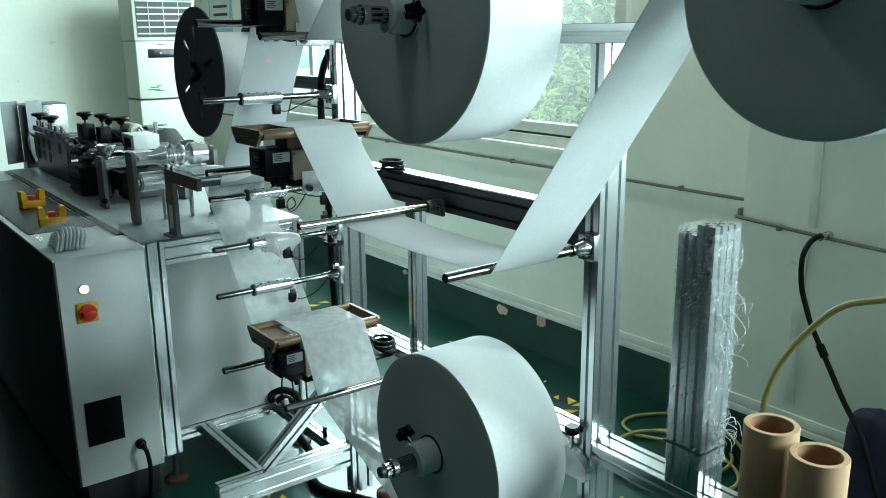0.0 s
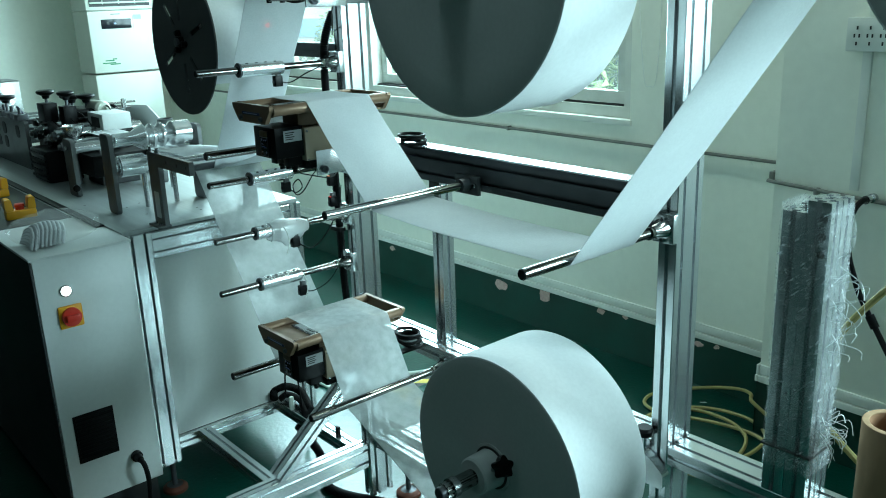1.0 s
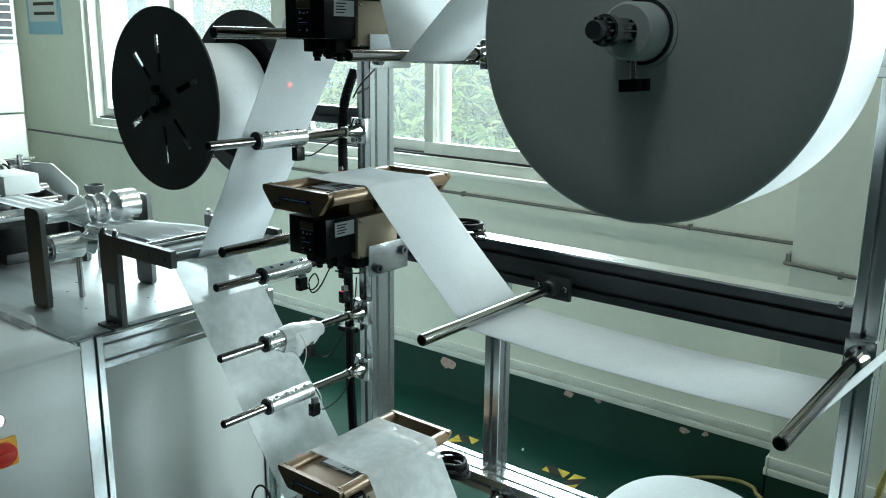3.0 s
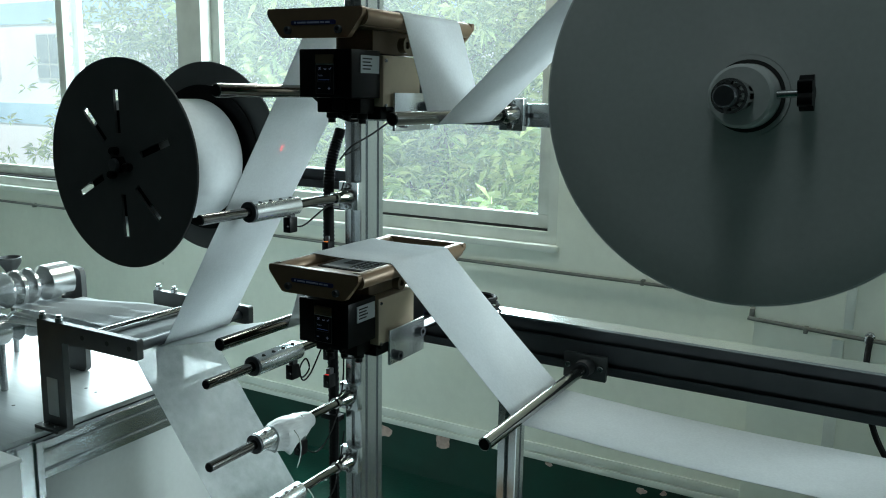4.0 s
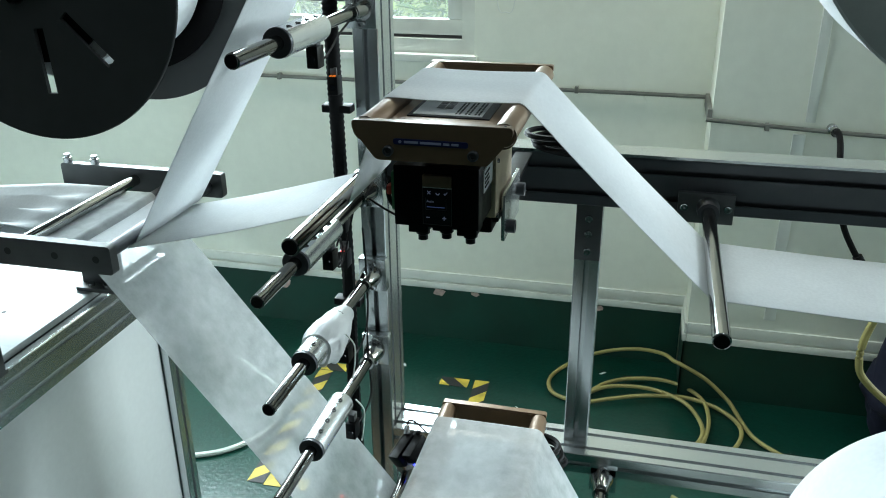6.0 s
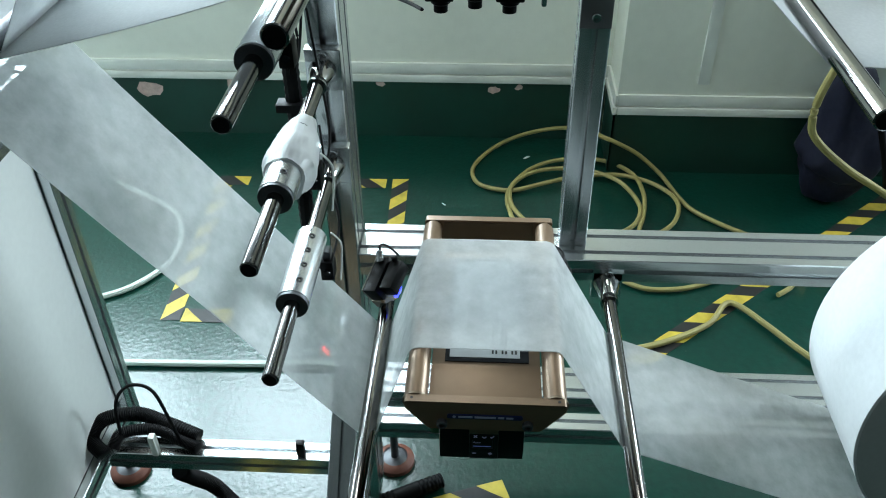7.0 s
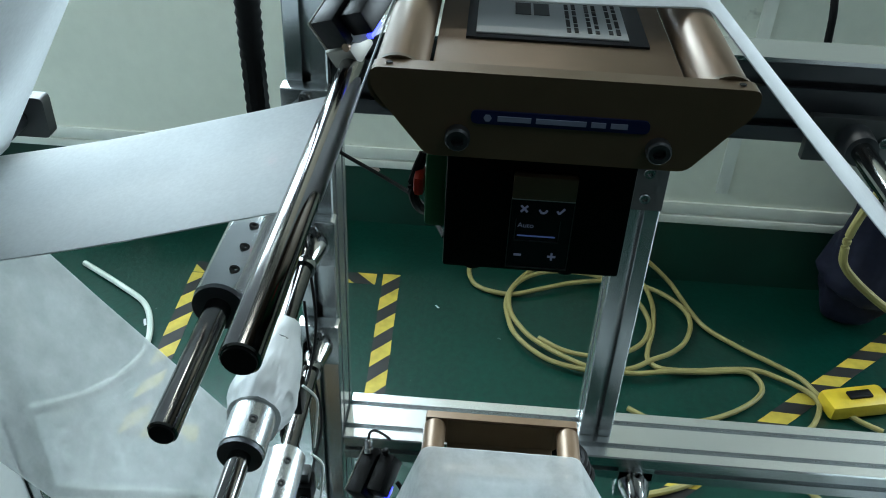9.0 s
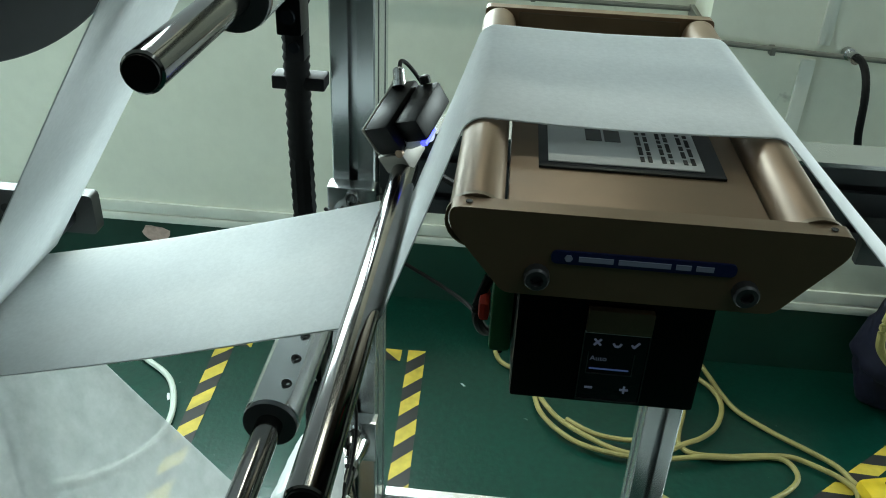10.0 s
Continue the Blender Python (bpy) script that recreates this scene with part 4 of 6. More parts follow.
def rods_and_sensors():
    # rods that carry sensors on the rear post
    for z, lab in ((1.371, ""), (1.097, ""), (0.951, ""), (0.811, "")):
        clamp_rod(2.285, z, 0.97, 1.367, 0.0088, (0.115, 0.235, 0.0185), "sensor_rod", "steel rod with an aluminium sleeve, clamped to the post", True, z in (1.371, 1.097))
    clamp_rod(2.217, 1.575, 0.944, 1.384, 0.0105, None, "guide_rod", "polished guide rod beside the tension unit, dark reflections in its colour", False)
    clamp_rod(2.226, 1.182, 0.944, 1.30, 0.0105, None, "guide_rod", "polished guide rod under the cloth web", False)
    clamp_rod(2.215, 0.612, 0.944, 1.32, 0.0105, None, "guide_rod", "polished guide rod under the lower cloth web", False)
    clamp_rod(1.933, 1.541, 0.985, 1.365, 0.0098)
    clamp_rod(1.776, 1.106, 0.980, 1.382, 0.0098, None, "guide_rod", "polished guide rod on a dark mounting plate", False, False, True)
    clamp_rod(1.226, 1.100, 0.992, 1.367, 0.0098)
    clamp_rod(1.893, 0.602, 0.975, 1.385, 0.0098)
    # sensors under the sleeves
    light_sensor((1.19, 2.285, 1.338), 0, [(0.01, 0, -0.006), (0.04, 0.0, -0.008), (0.09, 0.0, 0.012), (0.14, -0.002, 0.03), (0.165, 0.0, 0.06)])
    light_sensor((1.184, 2.28, 1.062), 0, [(0.008, 0, -0.006), (0.03, 0.0, -0.022), (0.05, 0, -0.01), (0.04, 0, 0.012), (0.022, 0, -0.002), (0.03, 0, -0.028), (0.055, 0, -0.02), (0.10, 0, 0.03), (0.17, 0.01, 0.05)])
    light_sensor((1.19, 2.268, 0.912), 0, [(0.008, 0, -0.006), (0.05, 0.0, -0.03), (0.10, 0, 0.0), (0.16, 0.02, 0.06), (0.18, 0.03, 0.12)])
    light_sensor((1.20, 2.268, 0.772), 0, [(0.008, 0, -0.006), (0.04, 0.0, -0.012), (0.09, 0, 0.005), (0.14, 0.02, 0.04), (0.17, 0.03, 0.10)])
    # sensors with lit indicators on the far side of the post
    for z, led in ((1.265, M_AMBERLED), (0.985, M_REDLED), (1.045, M_AMBERLED)):
        t = light_sensor((1.355, 2.325, z), 0, [(0.008, 0, -0.01), (0.012, 0.004, -0.05), (0.02, 0.006, -0.1)], led, "indicator_sensor")
        part("indicator_dot", B(-0.009, -0.0065, 0.0015, 0.004, 0.0118, 0.0132), led, t)
    # cloth wrap tied round one sleeve
    bm = L((1.125, 2.285, 0.949), (1, 0, -0.02), [(0, 0.019), (0.0, 0.023), (0.02, 0.027), (0.045, 0.027), (0.075, 0.023), (0.10, 0.019), (0.115, 0.014), (0.115, 0.010)], 40)
    bmesh.ops.subdivide_edges(bm, edges=bm.edges[:], cuts=3, use_grid_fill=True)
    for v in bm.verts:
        d = Vector((0, v.co.y - 2.285, v.co.z - 0.949))
        k = -0.001 + noise.noise(v.co * 40) * 0.0025 + abs(noise.noise(Vector((v.co.x * 190, v.co.y * 25, v.co.z * 25)))) * 0.0022 + noise.noise(v.co * 260) * 0.0008
        v.co += d.normalized() * k
        if d.z < 0:
            flap = 1.0 + 1.3 * max(0.0, 1 - abs(v.co.x - 1.185) / 0.035)
            v.co.z -= 0.016 * flap * max(0, -d.z / 0.03) * (0.6 + noise.noise(v.co * 40))
    w = shade(part("plastic_wrap", bm, M_CRUMPLE), 25)
    tagged(w, "crumpled cloudy plastic wrap tied round a rod sleeve", "wrapping")
    for x, y, z in ((1.20, 2.272, 0.805), (1.15, 2.262, 0.945)):
        c = part("zip_tie", S([(x, y - 0.012, z + 0.018), (x + 0.004, y - 0.022, z), (x + 0.008, y - 0.02, z - 0.03), (x, y - 0.018, z - 0.055)], 0.0012, 6), M_TRIM)
        tagged(c, "loose end of a white zip tie", "cable tie", group="zip ties")
    # corrugated cable hose along the rear post
    c = thing("corrugated_hose", "black corrugated cable hose strapped to the post", "cable hose")
    part("tube", S([(1.40, 2.325, 1.50), (1.37, 2.33, 1.42), (1.362, 2.328, 1.30), (1.37, 2.33, 1.15), (1.375, 2.328, 0.95), (1.38, 2.332, 0.75), (1.395, 2.335, 0.55)], 0.0105, 10, 34, 0.12), M_RUBBER, c)
    for z in (1.225, 0.90):
        part("strap", B(1.358, 1.380, 2.304, 2.350, z - 0.006, z + 0.006, 0.002), M_RUBBER, c)
    c = part("thin_cable", S([(1.39, 2.32, 1.44), (1.36, 2.27, 1.47), (1.30, 2.18, 1.50), (1.25, 2.08, 1.545)], 0.0018, 6), M_RUBBER)
    tagged(c, "thin black cable hanging between post and unit", "cable")
    c = part("thin_cable", S([(1.37, 2.31, 1.10), (1.33, 2.25, 1.085), (1.25, 2.17, 1.09), (1.15, 2.14, 1.12)], 0.0018, 6), M_RUBBER)
    tagged(c, "thin black cable hanging between post and unit", "cable")


def tension_unit(z, y=2.08, name="tension_unit"):
    """Bronze roller tray over a black drive box; z is the top edge of its front plate."""
    t = thing(name, "bronze web tension unit with two rollers and black drive box", "tension controller", (1.0, y, z), group="tension units")
    out = [(0.0855, 0.0), (0.0855, -0.010), (0.060, -0.042), (-0.060, -0.042), (-0.0855, -0.010), (-0.0855, 0.0)]
    fp = part("front_plate", prism(bmesh.new(), fillet(out, 0.004, 3), "x", 0.0, 0.010), M_BRASS, t, "bronze end plate with a blue label")
    part("back_plate", prism(bmesh.new(), fillet(out, 0.004, 3), "x", 0.325, 0.335), M_BRASS, t)
    part("label", prism(bmesh.new(), fillet([(-0.040, -0.0238), (0.040, -0.0238), (0.040, -0.0174), (-0.040, -0.0174)], 0.003, 5), "x", -0.0012, 0.0005), M_BLUEINK, fp, "dark blue label strip with pale lettering")
    x = 0.028
    part("label_mark", L((-0.0012, 0.0325, -0.0206), (-1, 0, 0), [(0, 0.0018), (0.0006, 0.0018), (0.0006, 0)], 6), M_PALEINK, fp)
    for w in (0.0150, 0.0225, 0.0065, 0.0075):
        part("label_bar", B(-0.0018, -0.001, x - w, x, -0.0218, -0.0194), M_PALEINK, fp)
        x -= w + 0.0022
    for yy in (0.0455, -0.0455):
        screw(fp, (0.0, yy, -0.031), (-1, 0, 0), 0.0058).data.materials[0] = M_DARKALU
    for yy in (0.0775, -0.0775):
        part("plate_hole", L((0.005, yy, 0.0003), (0, 0, 1), [(0, 0.0016), (0.0003, 0.0016), (0.0003, 0)], 10), M_INK, fp)
    for yy in (0.0745, -0.0745):
        r = part("roller", L((0.0105, yy, -0.012), (1, 0, 0), [(0, 0), (0, 0.0115), (0.004, 0.0125), (0.3105, 0.0125), (0.314, 0.0115), (0.314, 0)], 32), M_CHROME, t, "polished bronze-coloured roller")
        r.data.materials[0] = M_BRASS
        part("bush", L((0.0102, yy, -0.012), (1, 0, 0), [(0, 0.0125), (0, 0.0138), (0.003, 0.0138), (0.003, 0.0125)], 24), M_BRASSDARK, r)
    body = part("body", B(0.011, 0.272, -0.0605, 0.0605, -0.0245, -0.0125, 0.001), M_BRASS, t, "bronze metal deck")
    # rear recess in darker brown, its shadow put into the colour
    part("rear_well", B(0.272, 0.3245, -0.060, 0.060, -0.041, -0.037, 0.001), M_BRASSDARK, t)
    part("well_shade", B(0.3235, 0.3252, -0.060, 0.060, -0.040, -0.003), M_BRASSDARK, t)
    lab = part("deck_label", B(0.072, 0.257, -0.048, 0.046, -0.0126, -0.0112), M_SCREEN, body, "dark label sheet with a white printed field")
    part("printed_field", B(0.078, 0.249, -0.038, 0.041, -0.0113, -0.0106), M_LABEL, lab)
    # printed rows that cannot be read, each a run of short dashes
    rnd = random.Random(5)
    for yy in (-0.0345, -0.0305, -0.0235, -0.0195, -0.0125, -0.0085):
        bm = bmesh.new()
        xx = 0.084
        while xx < 0.237:
            w = rnd.uniform(0.003, 0.011)
            box(bm, xx, xx + w, yy, yy + 0.0021, -0.0107, -0.0102)
            xx += w + rnd.uniform(0.0015, 0.003)
        tagged(part("printed_line", bm, M_INK, lab), kind="stuff")
    for k in range(4):
        for q in range(2):
            part("table_cell", B(0.107 + k * 0.021, 0.125 + k * 0.021, 0.002 + q * 0.010, 0.0105 + q * 0.010, -0.0107, -0.0102), M_PLATE, lab)
    part("text_bar", B(0.16, 0.20, 0.030, 0.033, -0.0107, -0.0102), M_INK, lab)
    # neck, drive box and housing under the deck
    part("neck", B(0.10, 0.23, -0.035, 0.035, -0.060, -0.0247, 0.003), M_BRASSDARK, t)
    part("pivot", L((0.165, -0.045, -0.045), (0, -1, 0), [(0, 0), (0, 0.012), (0.012, 0.012), (0.012, 0.006), (0.006, 0.006), (0.006, 0)], 18), M_BRASSDARK, t)
    d = part("drive_box", B(0.030, 0.105, -0.0455, 0.051, -0.127, -0.056, 0.002), M_BLACK, t, "black drive box with a small lit display")
    part("display_bezel", B(0.0265, 0.031, -0.0165, 0.017, -0.122, -0.064, 0.0015), M_SCREEN, d)
    part("bezel_shade", B(0.024, 0.0305, -0.016, 0.0165, -0.0775, -0.064, 0.001), M_BRASSDARK, d)
    for y0, y1, z0, z1 in ((-0.0163, -0.0158, -0.1215, -0.0788), (0.0163, 0.0168, -0.1215, -0.0788), (-0.0163, 0.0168, -0.1218, -0.1213)):
        part("bezel_rim", B(0.0258, 0.0266, y0, y1, z0, z1), M_PLATE, d)
    part("bezel_line", B(0.0258, 0.0268, -0.016, 0.0165, -0.0788, -0.0778), M_LABEL, d)

    def key_mark(*bars):
        bm = bmesh.new()
        for y0, z0, y1, z1 in bars:
            tilted(bm, (0.0263, y0 - 0.0065, z0), (0.0263, y1 - 0.0065, z1), 0.0009, 0.0010)
        part("key_mark", bm, M_LITKEY, d)

    key_mark((0.0178, -0.0825, 0.0144, -0.0862), (0.0144, -0.0825, 0.0178, -0.0862))
    key_mark((0.0082, -0.0845, 0.0071, -0.0862), (0.0071, -0.0862, 0.0052, -0.0862), (0.0052, -0.0862, 0.0042, -0.0845))
    key_mark((-0.0010, -0.0846, -0.0021, -0.0862), (-0.0021, -0.0862, -0.0047, -0.0830))
    key_mark((0.0192, -0.1135, 0.0152, -0.1135))
    key_mark((0.0012, -0.1135, -0.0032, -0.1135), (-0.0010, -0.1113, -0.0010, -0.1157))
    for y0, y1, z0, z1 in ((-0.0035, -0.0031, -0.1040, -0.0905), (0.0196, 0.02, -0.1040, -0.0905), (-0.0035, 0.02, -0.1043, -0.1039)):
        part("display_rim", B(0.0259, 0.0266, y0 - 0.0065, y1 - 0.0065, z0, z1), M_DARKALU, d)
    part("display_line", B(0.0258, 0.0267, -0.008, 0.012, -0.1012, -0.1007), M_LITBLUE, d, "thin lit blue display line")
    word = bpy.data.curves.new("display_word", "FONT")
    word.body, word.size, word.align_x = "Auto", 0.0042, "LEFT"
    carrier = bpy.data.objects.new("display_word", word)
    mesh = bpy.data.meshes.new_from_object(carrier)
    bpy.data.objects.remove(carrier)
    bm = bmesh.new()
    bm.from_mesh(mesh)
    for v in bm.verts:
        v.co = Vector((0.0262, 0.0123 - v.co.x, -0.0958 + v.co.y))
    part("display_word", bm, M_LITKEY, d, "the lit word Auto")
    part("side_label", B(0.052, 0.100, -0.047, -0.045, -0.090, -0.064), M_LABEL, d, "white printed side label")
    for k in range(4):
        part("side_text", B(0.056, 0.080 - 0.004 * (k % 2), -0.0477, -0.0469, -0.070 - 0.005 * k, -0.068 - 0.005 * k), M_INK, d)
    h = part("housing", B(0.106, 0.215, -0.0505, 0.044, -0.140, -0.062, 0.003), M_GOLDBOX, t, "beige sheet-metal housing")
    for xx, zz in ((0.112, -0.138), (0.208, -0.138), (0.112, -0.07)):
        screw(h, (xx, -0.050, zz), (0, -1, 0), 0.0028)
    # foot of the box: connectors and a silver bracket back to the frame
    for k in range(3):
        c = part("connector", B(0.066, 0.104, -0.036 + k * 0.029, -0.012 + k * 0.029, -0.150 + 0.004 * (k % 2), -0.1275, 0.002), M_BLACK, t)
        part("gland", L((0.088, -0.024 + k * 0.029, -0.150 + 0.004 * (k % 2)), (0, 0, -1), [(0, 0.0085), (0.008, 0.0085), (0.010, 0.006), (0.016, 0.006), (0.016, 0)], 12), M_RUBBER, c)
    part("cable_gland_plate", B(0.106, 0.205, -0.046, 0.040, -0.160, -0.1405, 0.004), M_BLACK, t)
    part("rear_motor", B(0.216, 0.285, -0.03, 0.03, -0.135, -0.075, 0.006), M_BLACK, t)
    br = part("bracket", B(0.128, 0.238, -0.058, -0.053, -0.178, -0.118, 0.002), M_MILLED, t, "silver mounting bracket with two bolts")
    part("bracket_foot", B(0.11, 0.385, -0.053, -0.028, -0.146, -0.1405, 0.001), M_BLACK, t)
    for xx, zz in ((0.146, -0.164), (0.218, -0.140)):
        part("bolt", L((xx, -0.058, zz), (0, -1, 0), [(0, 0), (0, 0.0085), (0.010, 0.0085), (0.010, 0.004), (0.005, 0.004), (0.005, 0)], 16), M_DARKALU, br)
    part("plug", B(0.06, 0.10, 0.0515, 0.064, -0.122, -0.075, 0.003), M_PCB, t, "green terminal plug")
    part("plug_cap", B(0.064, 0.082, 0.0645, 0.071, -0.105, -0.093, 0.003), M_RED, t)
    part("cable", S([(0.08, 0.066, -0.085), (0.075, 0.072, -0.105), (0.09, 0.066, -0.13), (0.16, 0.05, -0.165), (0.24, 0.04, -0.15), (0.36, 0.12, -0.16)], 0.003, 8), M_RUBBER, t)
    return t


def edge_sensor(place):
    """A black edge sensor on a pale block at a guide rod's far end."""
    t = thing("edge_sensor", "black web edge sensor with a blue light on a block", "sensor", place, group="edge sensors")
    part("block", B(-0.022, 0.012, -0.006, 0.026, -0.012, 0.010, 0.002), M_BLOCK, t, "grey-beige mounting block")
    part("ferrule", L((-0.002, 0.004, 0.012), (0.1, -0.8, 0.12), [(0, 0), (0, 0.011), (0.034, 0.011), (0.034, 0)], 18), M_LABEL, t)
    e = part("head", B(-0.022, 0.050, -0.008, 0.021, 0.012, 0.046, 0.003), M_BLACK, t)
    part("side_cover", B(-0.022, 0.050, 0.0212, 0.0235, 0.012, 0.046, 0.001), M_BLOCK, t)
    part("face_plate", B(-0.016, 0.044, 0.0238, 0.0252, 0.018, 0.040, 0.001), M_SCREEN, t)
    part("face_mark", B(0.0, 0.02, 0.025, 0.0257, 0.026, 0.032), M_LABEL, t)
    part("jaw", B(-0.012, 0.046, -0.036, -0.009, 0.016, 0.042, 0.003), M_BLACK, t)
    part("blue_light", B(-0.014, 0.008, -0.0335, -0.028, 0.012, 0.016), M_BLUELED, t, "small lit blue light")
    part("mark", B(-0.0195, -0.0178, 0.002, 0.006, 0.026, 0.030), M_LABEL, t)
    part("connector", L((0.040, 0.008, 0.046), (0.75, 0.1, 0.55), [(0, 0.0075), (0.006, 0.0075), (0.007, 0.0062), (0.018, 0.0062), (0.02, 0.0045), (0.02, 0)], 16), M_STEEL, t)
    part("screw_cap", L((0.046, -0.020, 0.042), (0.4, 0, 1), [(0, 0.0055), (0.007, 0.0055), (0.008, 0.004), (0.008, 0)], 12), M_BLACK, t)
    part("clamp_screw", L((-0.020, -0.004, 0.012), (-1, -0.1, 0.3), [(0, 0.0042), (0.004, 0.0042), (0.0045, 0)], 14), M_BRASS, t)
    part("cable", S([(0.055, 0.010, 0.056), (0.068, 0.012, 0.058), (0.080, 0.016, 0.035), (0.088, 0.02, -0.02)], 0.0022, 8), M_RUBBER, t)
    t.rotation_euler = (radians(-22), radians(-22), radians(-18))
    t.scale = (0.8, 0.8, 0.8)


# ---- rolls and webs ----
FACE, BACK = 1.083, 1.28
ROLLS = {"upper": (1.490, 1.580, 0.263), "lower": (1.403, 0.640, 0.225), "front": (0.598, 1.609, 0.205)}
FACES = {"upper": 1.100, "lower": 1.085, "front": 1.095}


def cloth_roll(x, y, z, r, label):
    t = thing("cloth_roll", label, "fabric roll", (x, y, z), group="cloth rolls")
    w = 0.186 if z > 1.5 else 0.192
    prof = [(0, 0.050), (0.0, 0.1), (0.001, 0.15), (0.0, 0.2), (0.0005, r - 0.003), (0.002, r)]
    prof = [(a, q) for a, q in prof if q <= r] + [(w - 0.002, r), (w, r - 0.003), (w, 0.050)]
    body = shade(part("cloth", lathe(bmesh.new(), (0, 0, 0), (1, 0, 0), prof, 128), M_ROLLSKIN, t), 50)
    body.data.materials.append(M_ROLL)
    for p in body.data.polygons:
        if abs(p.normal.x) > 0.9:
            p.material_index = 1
    part("core", L((-0.0015, 0, 0), (1, 0, 0), [(0, 0.0385), (0, 0.0495), (w + 0.003, 0.0495), (w + 0.003, 0.0385), (0, 0.0385)], 40), M_ROLL, t, "pale core")
    part("core_slit", L((-0.0035, 0, 0), (1, 0, 0), [(0, 0.0395), (0, 0.044), (0.002, 0.044), (0.002, 0.0395)], 40), M_INK, t)
    ridge = [((0.0168 if k % 4 < 2 else 0.0138) * math.cos(2 * math.pi * k / 40), (0.0168 if k % 4 < 2 else 0.0138) * math.sin(2 * math.pi * k / 40)) for k in range(40)]
    part("shaft", prism(bmesh.new(), ridge, "x", -0.125, w + 0.09), M_CHROME, t, "splined steel shaft")
    part("shaft_end", L((-0.138, 0, 0), (1, 0, 0), [(0, 0), (0, 0.011), (0.002, 0.0125), (0.020, 0.0125)], 24), M_DARKALU, t)
    part("shaft_ring", L((-0.110, 0, 0), (1, 0, 0), [(0, 0.0165), (0, 0.020), (0.014, 0.020), (0.014, 0.0165)], 28), M_STEEL, t)
    part("collar", L((-0.052, 0, 0), (1, 0, 0), [(0, 0.0165), (0, 0.034), (0.004, 0.0375), (0.052, 0.039), (0.052, 0.0165)], 40), M_ROLL, t, "white plastic chuck collar")
    knob = part("knob_stem", R((-0.028, 0, 0.034), (-0.028, 0, 0.062), 0.0045, 12), M_STEEL, t)
    bm = bmesh.new()
    pts = []
    for k in range(30):
        a = 2 * math.pi * k / 30
        q = 0.0185 + 0.0035 * math.cos(5 * a)
        pts.append((-0.028 + q * math.cos(a), q * math.sin(a)))
    prism(bm, pts, "z", 0.062, 0.078)
    part("knob", bm, M_BLACK, knob, "black five-lobed clamping knob")
    return t


def belt(x0, x1, wheels, mat, name, label, sag=0.0, thick=0.0007):
    """A web that runs round the wheels (y, z, signed radius): positive turns with the wheel on the right of its way."""
    pts = []
    n = len(wheels)
    norms = []
    for (y1, z1, r1), (y2, z2, r2) in zip(wheels, wheels[1:]):
        d = Vector((y2 - y1, z2 - z1))
        dist = d.length
        u = d / dist
        v = Vector((-u.y, u.x))
        c = (r1 - r2) / dist
        norms.append(u * c + v * math.sqrt(max(0.0, 1 - c * c)))
    for i, (y, z, r) in enumerate(wheels):
        c = Vector((y, z))
        a = norms[i - 1] if i > 0 else None
        b = norms[i] if i < n - 1 else None
        if a is None:
            pts.append(c + b * r)
        elif b is None:
            pts.append(c + a * r)
        else:
            t0, t1 = math.atan2(a.y, a.x), math.atan2(b.y, b.x)
            dt = (t1 - t0 + math.pi) % (2 * math.pi) - math.pi
            m = max(2, int(abs(dt) / 0.12))
            for k in range(m + 1):
                q = t0 + dt * k / m
                pts.append(c + Vector((math.cos(q), math.sin(q))) * r)
        if b is not None:
            p, e = c + b * r, Vector(wheels[i + 1][:2]) + b * wheels[i + 1][2]
            m = max(2, int((e - p).length / 0.03))
            for k in range(1, m):
                q = p.lerp(e, k / m)
                q.y -= sag * math.sin(math.pi * k / m) * (e - p).length * abs((e - p).normalized().x)
                pts.append(q)
    bm = bmesh.new()
    cuts = [0.0, 0.006] + [k / 12 for k in range(1, 12)] + [0.994, 1.0]
    cols = len(cuts) - 1
    rows = []
    for i, p in enumerate(pts):
        row = []
        for k in range(cols + 1):
            x = x0 + (x1 - x0) * cuts[k]
            wob = 0.0007 * noise.noise(Vector((x * 14, p.x * 7, p.y * 7))) + 0.0008 * noise.noise(Vector((x * 34, p.x * 4, p.y * 4)))
            row.append(bm.verts.new((x + 0.0012 * noise.noise(Vector((p.x * 9, p.y * 9, k // 7))), p.x, p.y + wob)))
        rows.append(row)
    for a, b in zip(rows, rows[1:]):
        for k in range(cols):
            bm.faces.new((a[k], a[k + 1], b[k + 1], b[k]))
    ob = shade(part(name, bm, mat), 60)
    md = ob.modifiers.new("thickness", "SOLIDIFY")
    md.thickness, md.offset = thick, 0
    return tagged(ob, label, "fabric web", group="cloth webs")


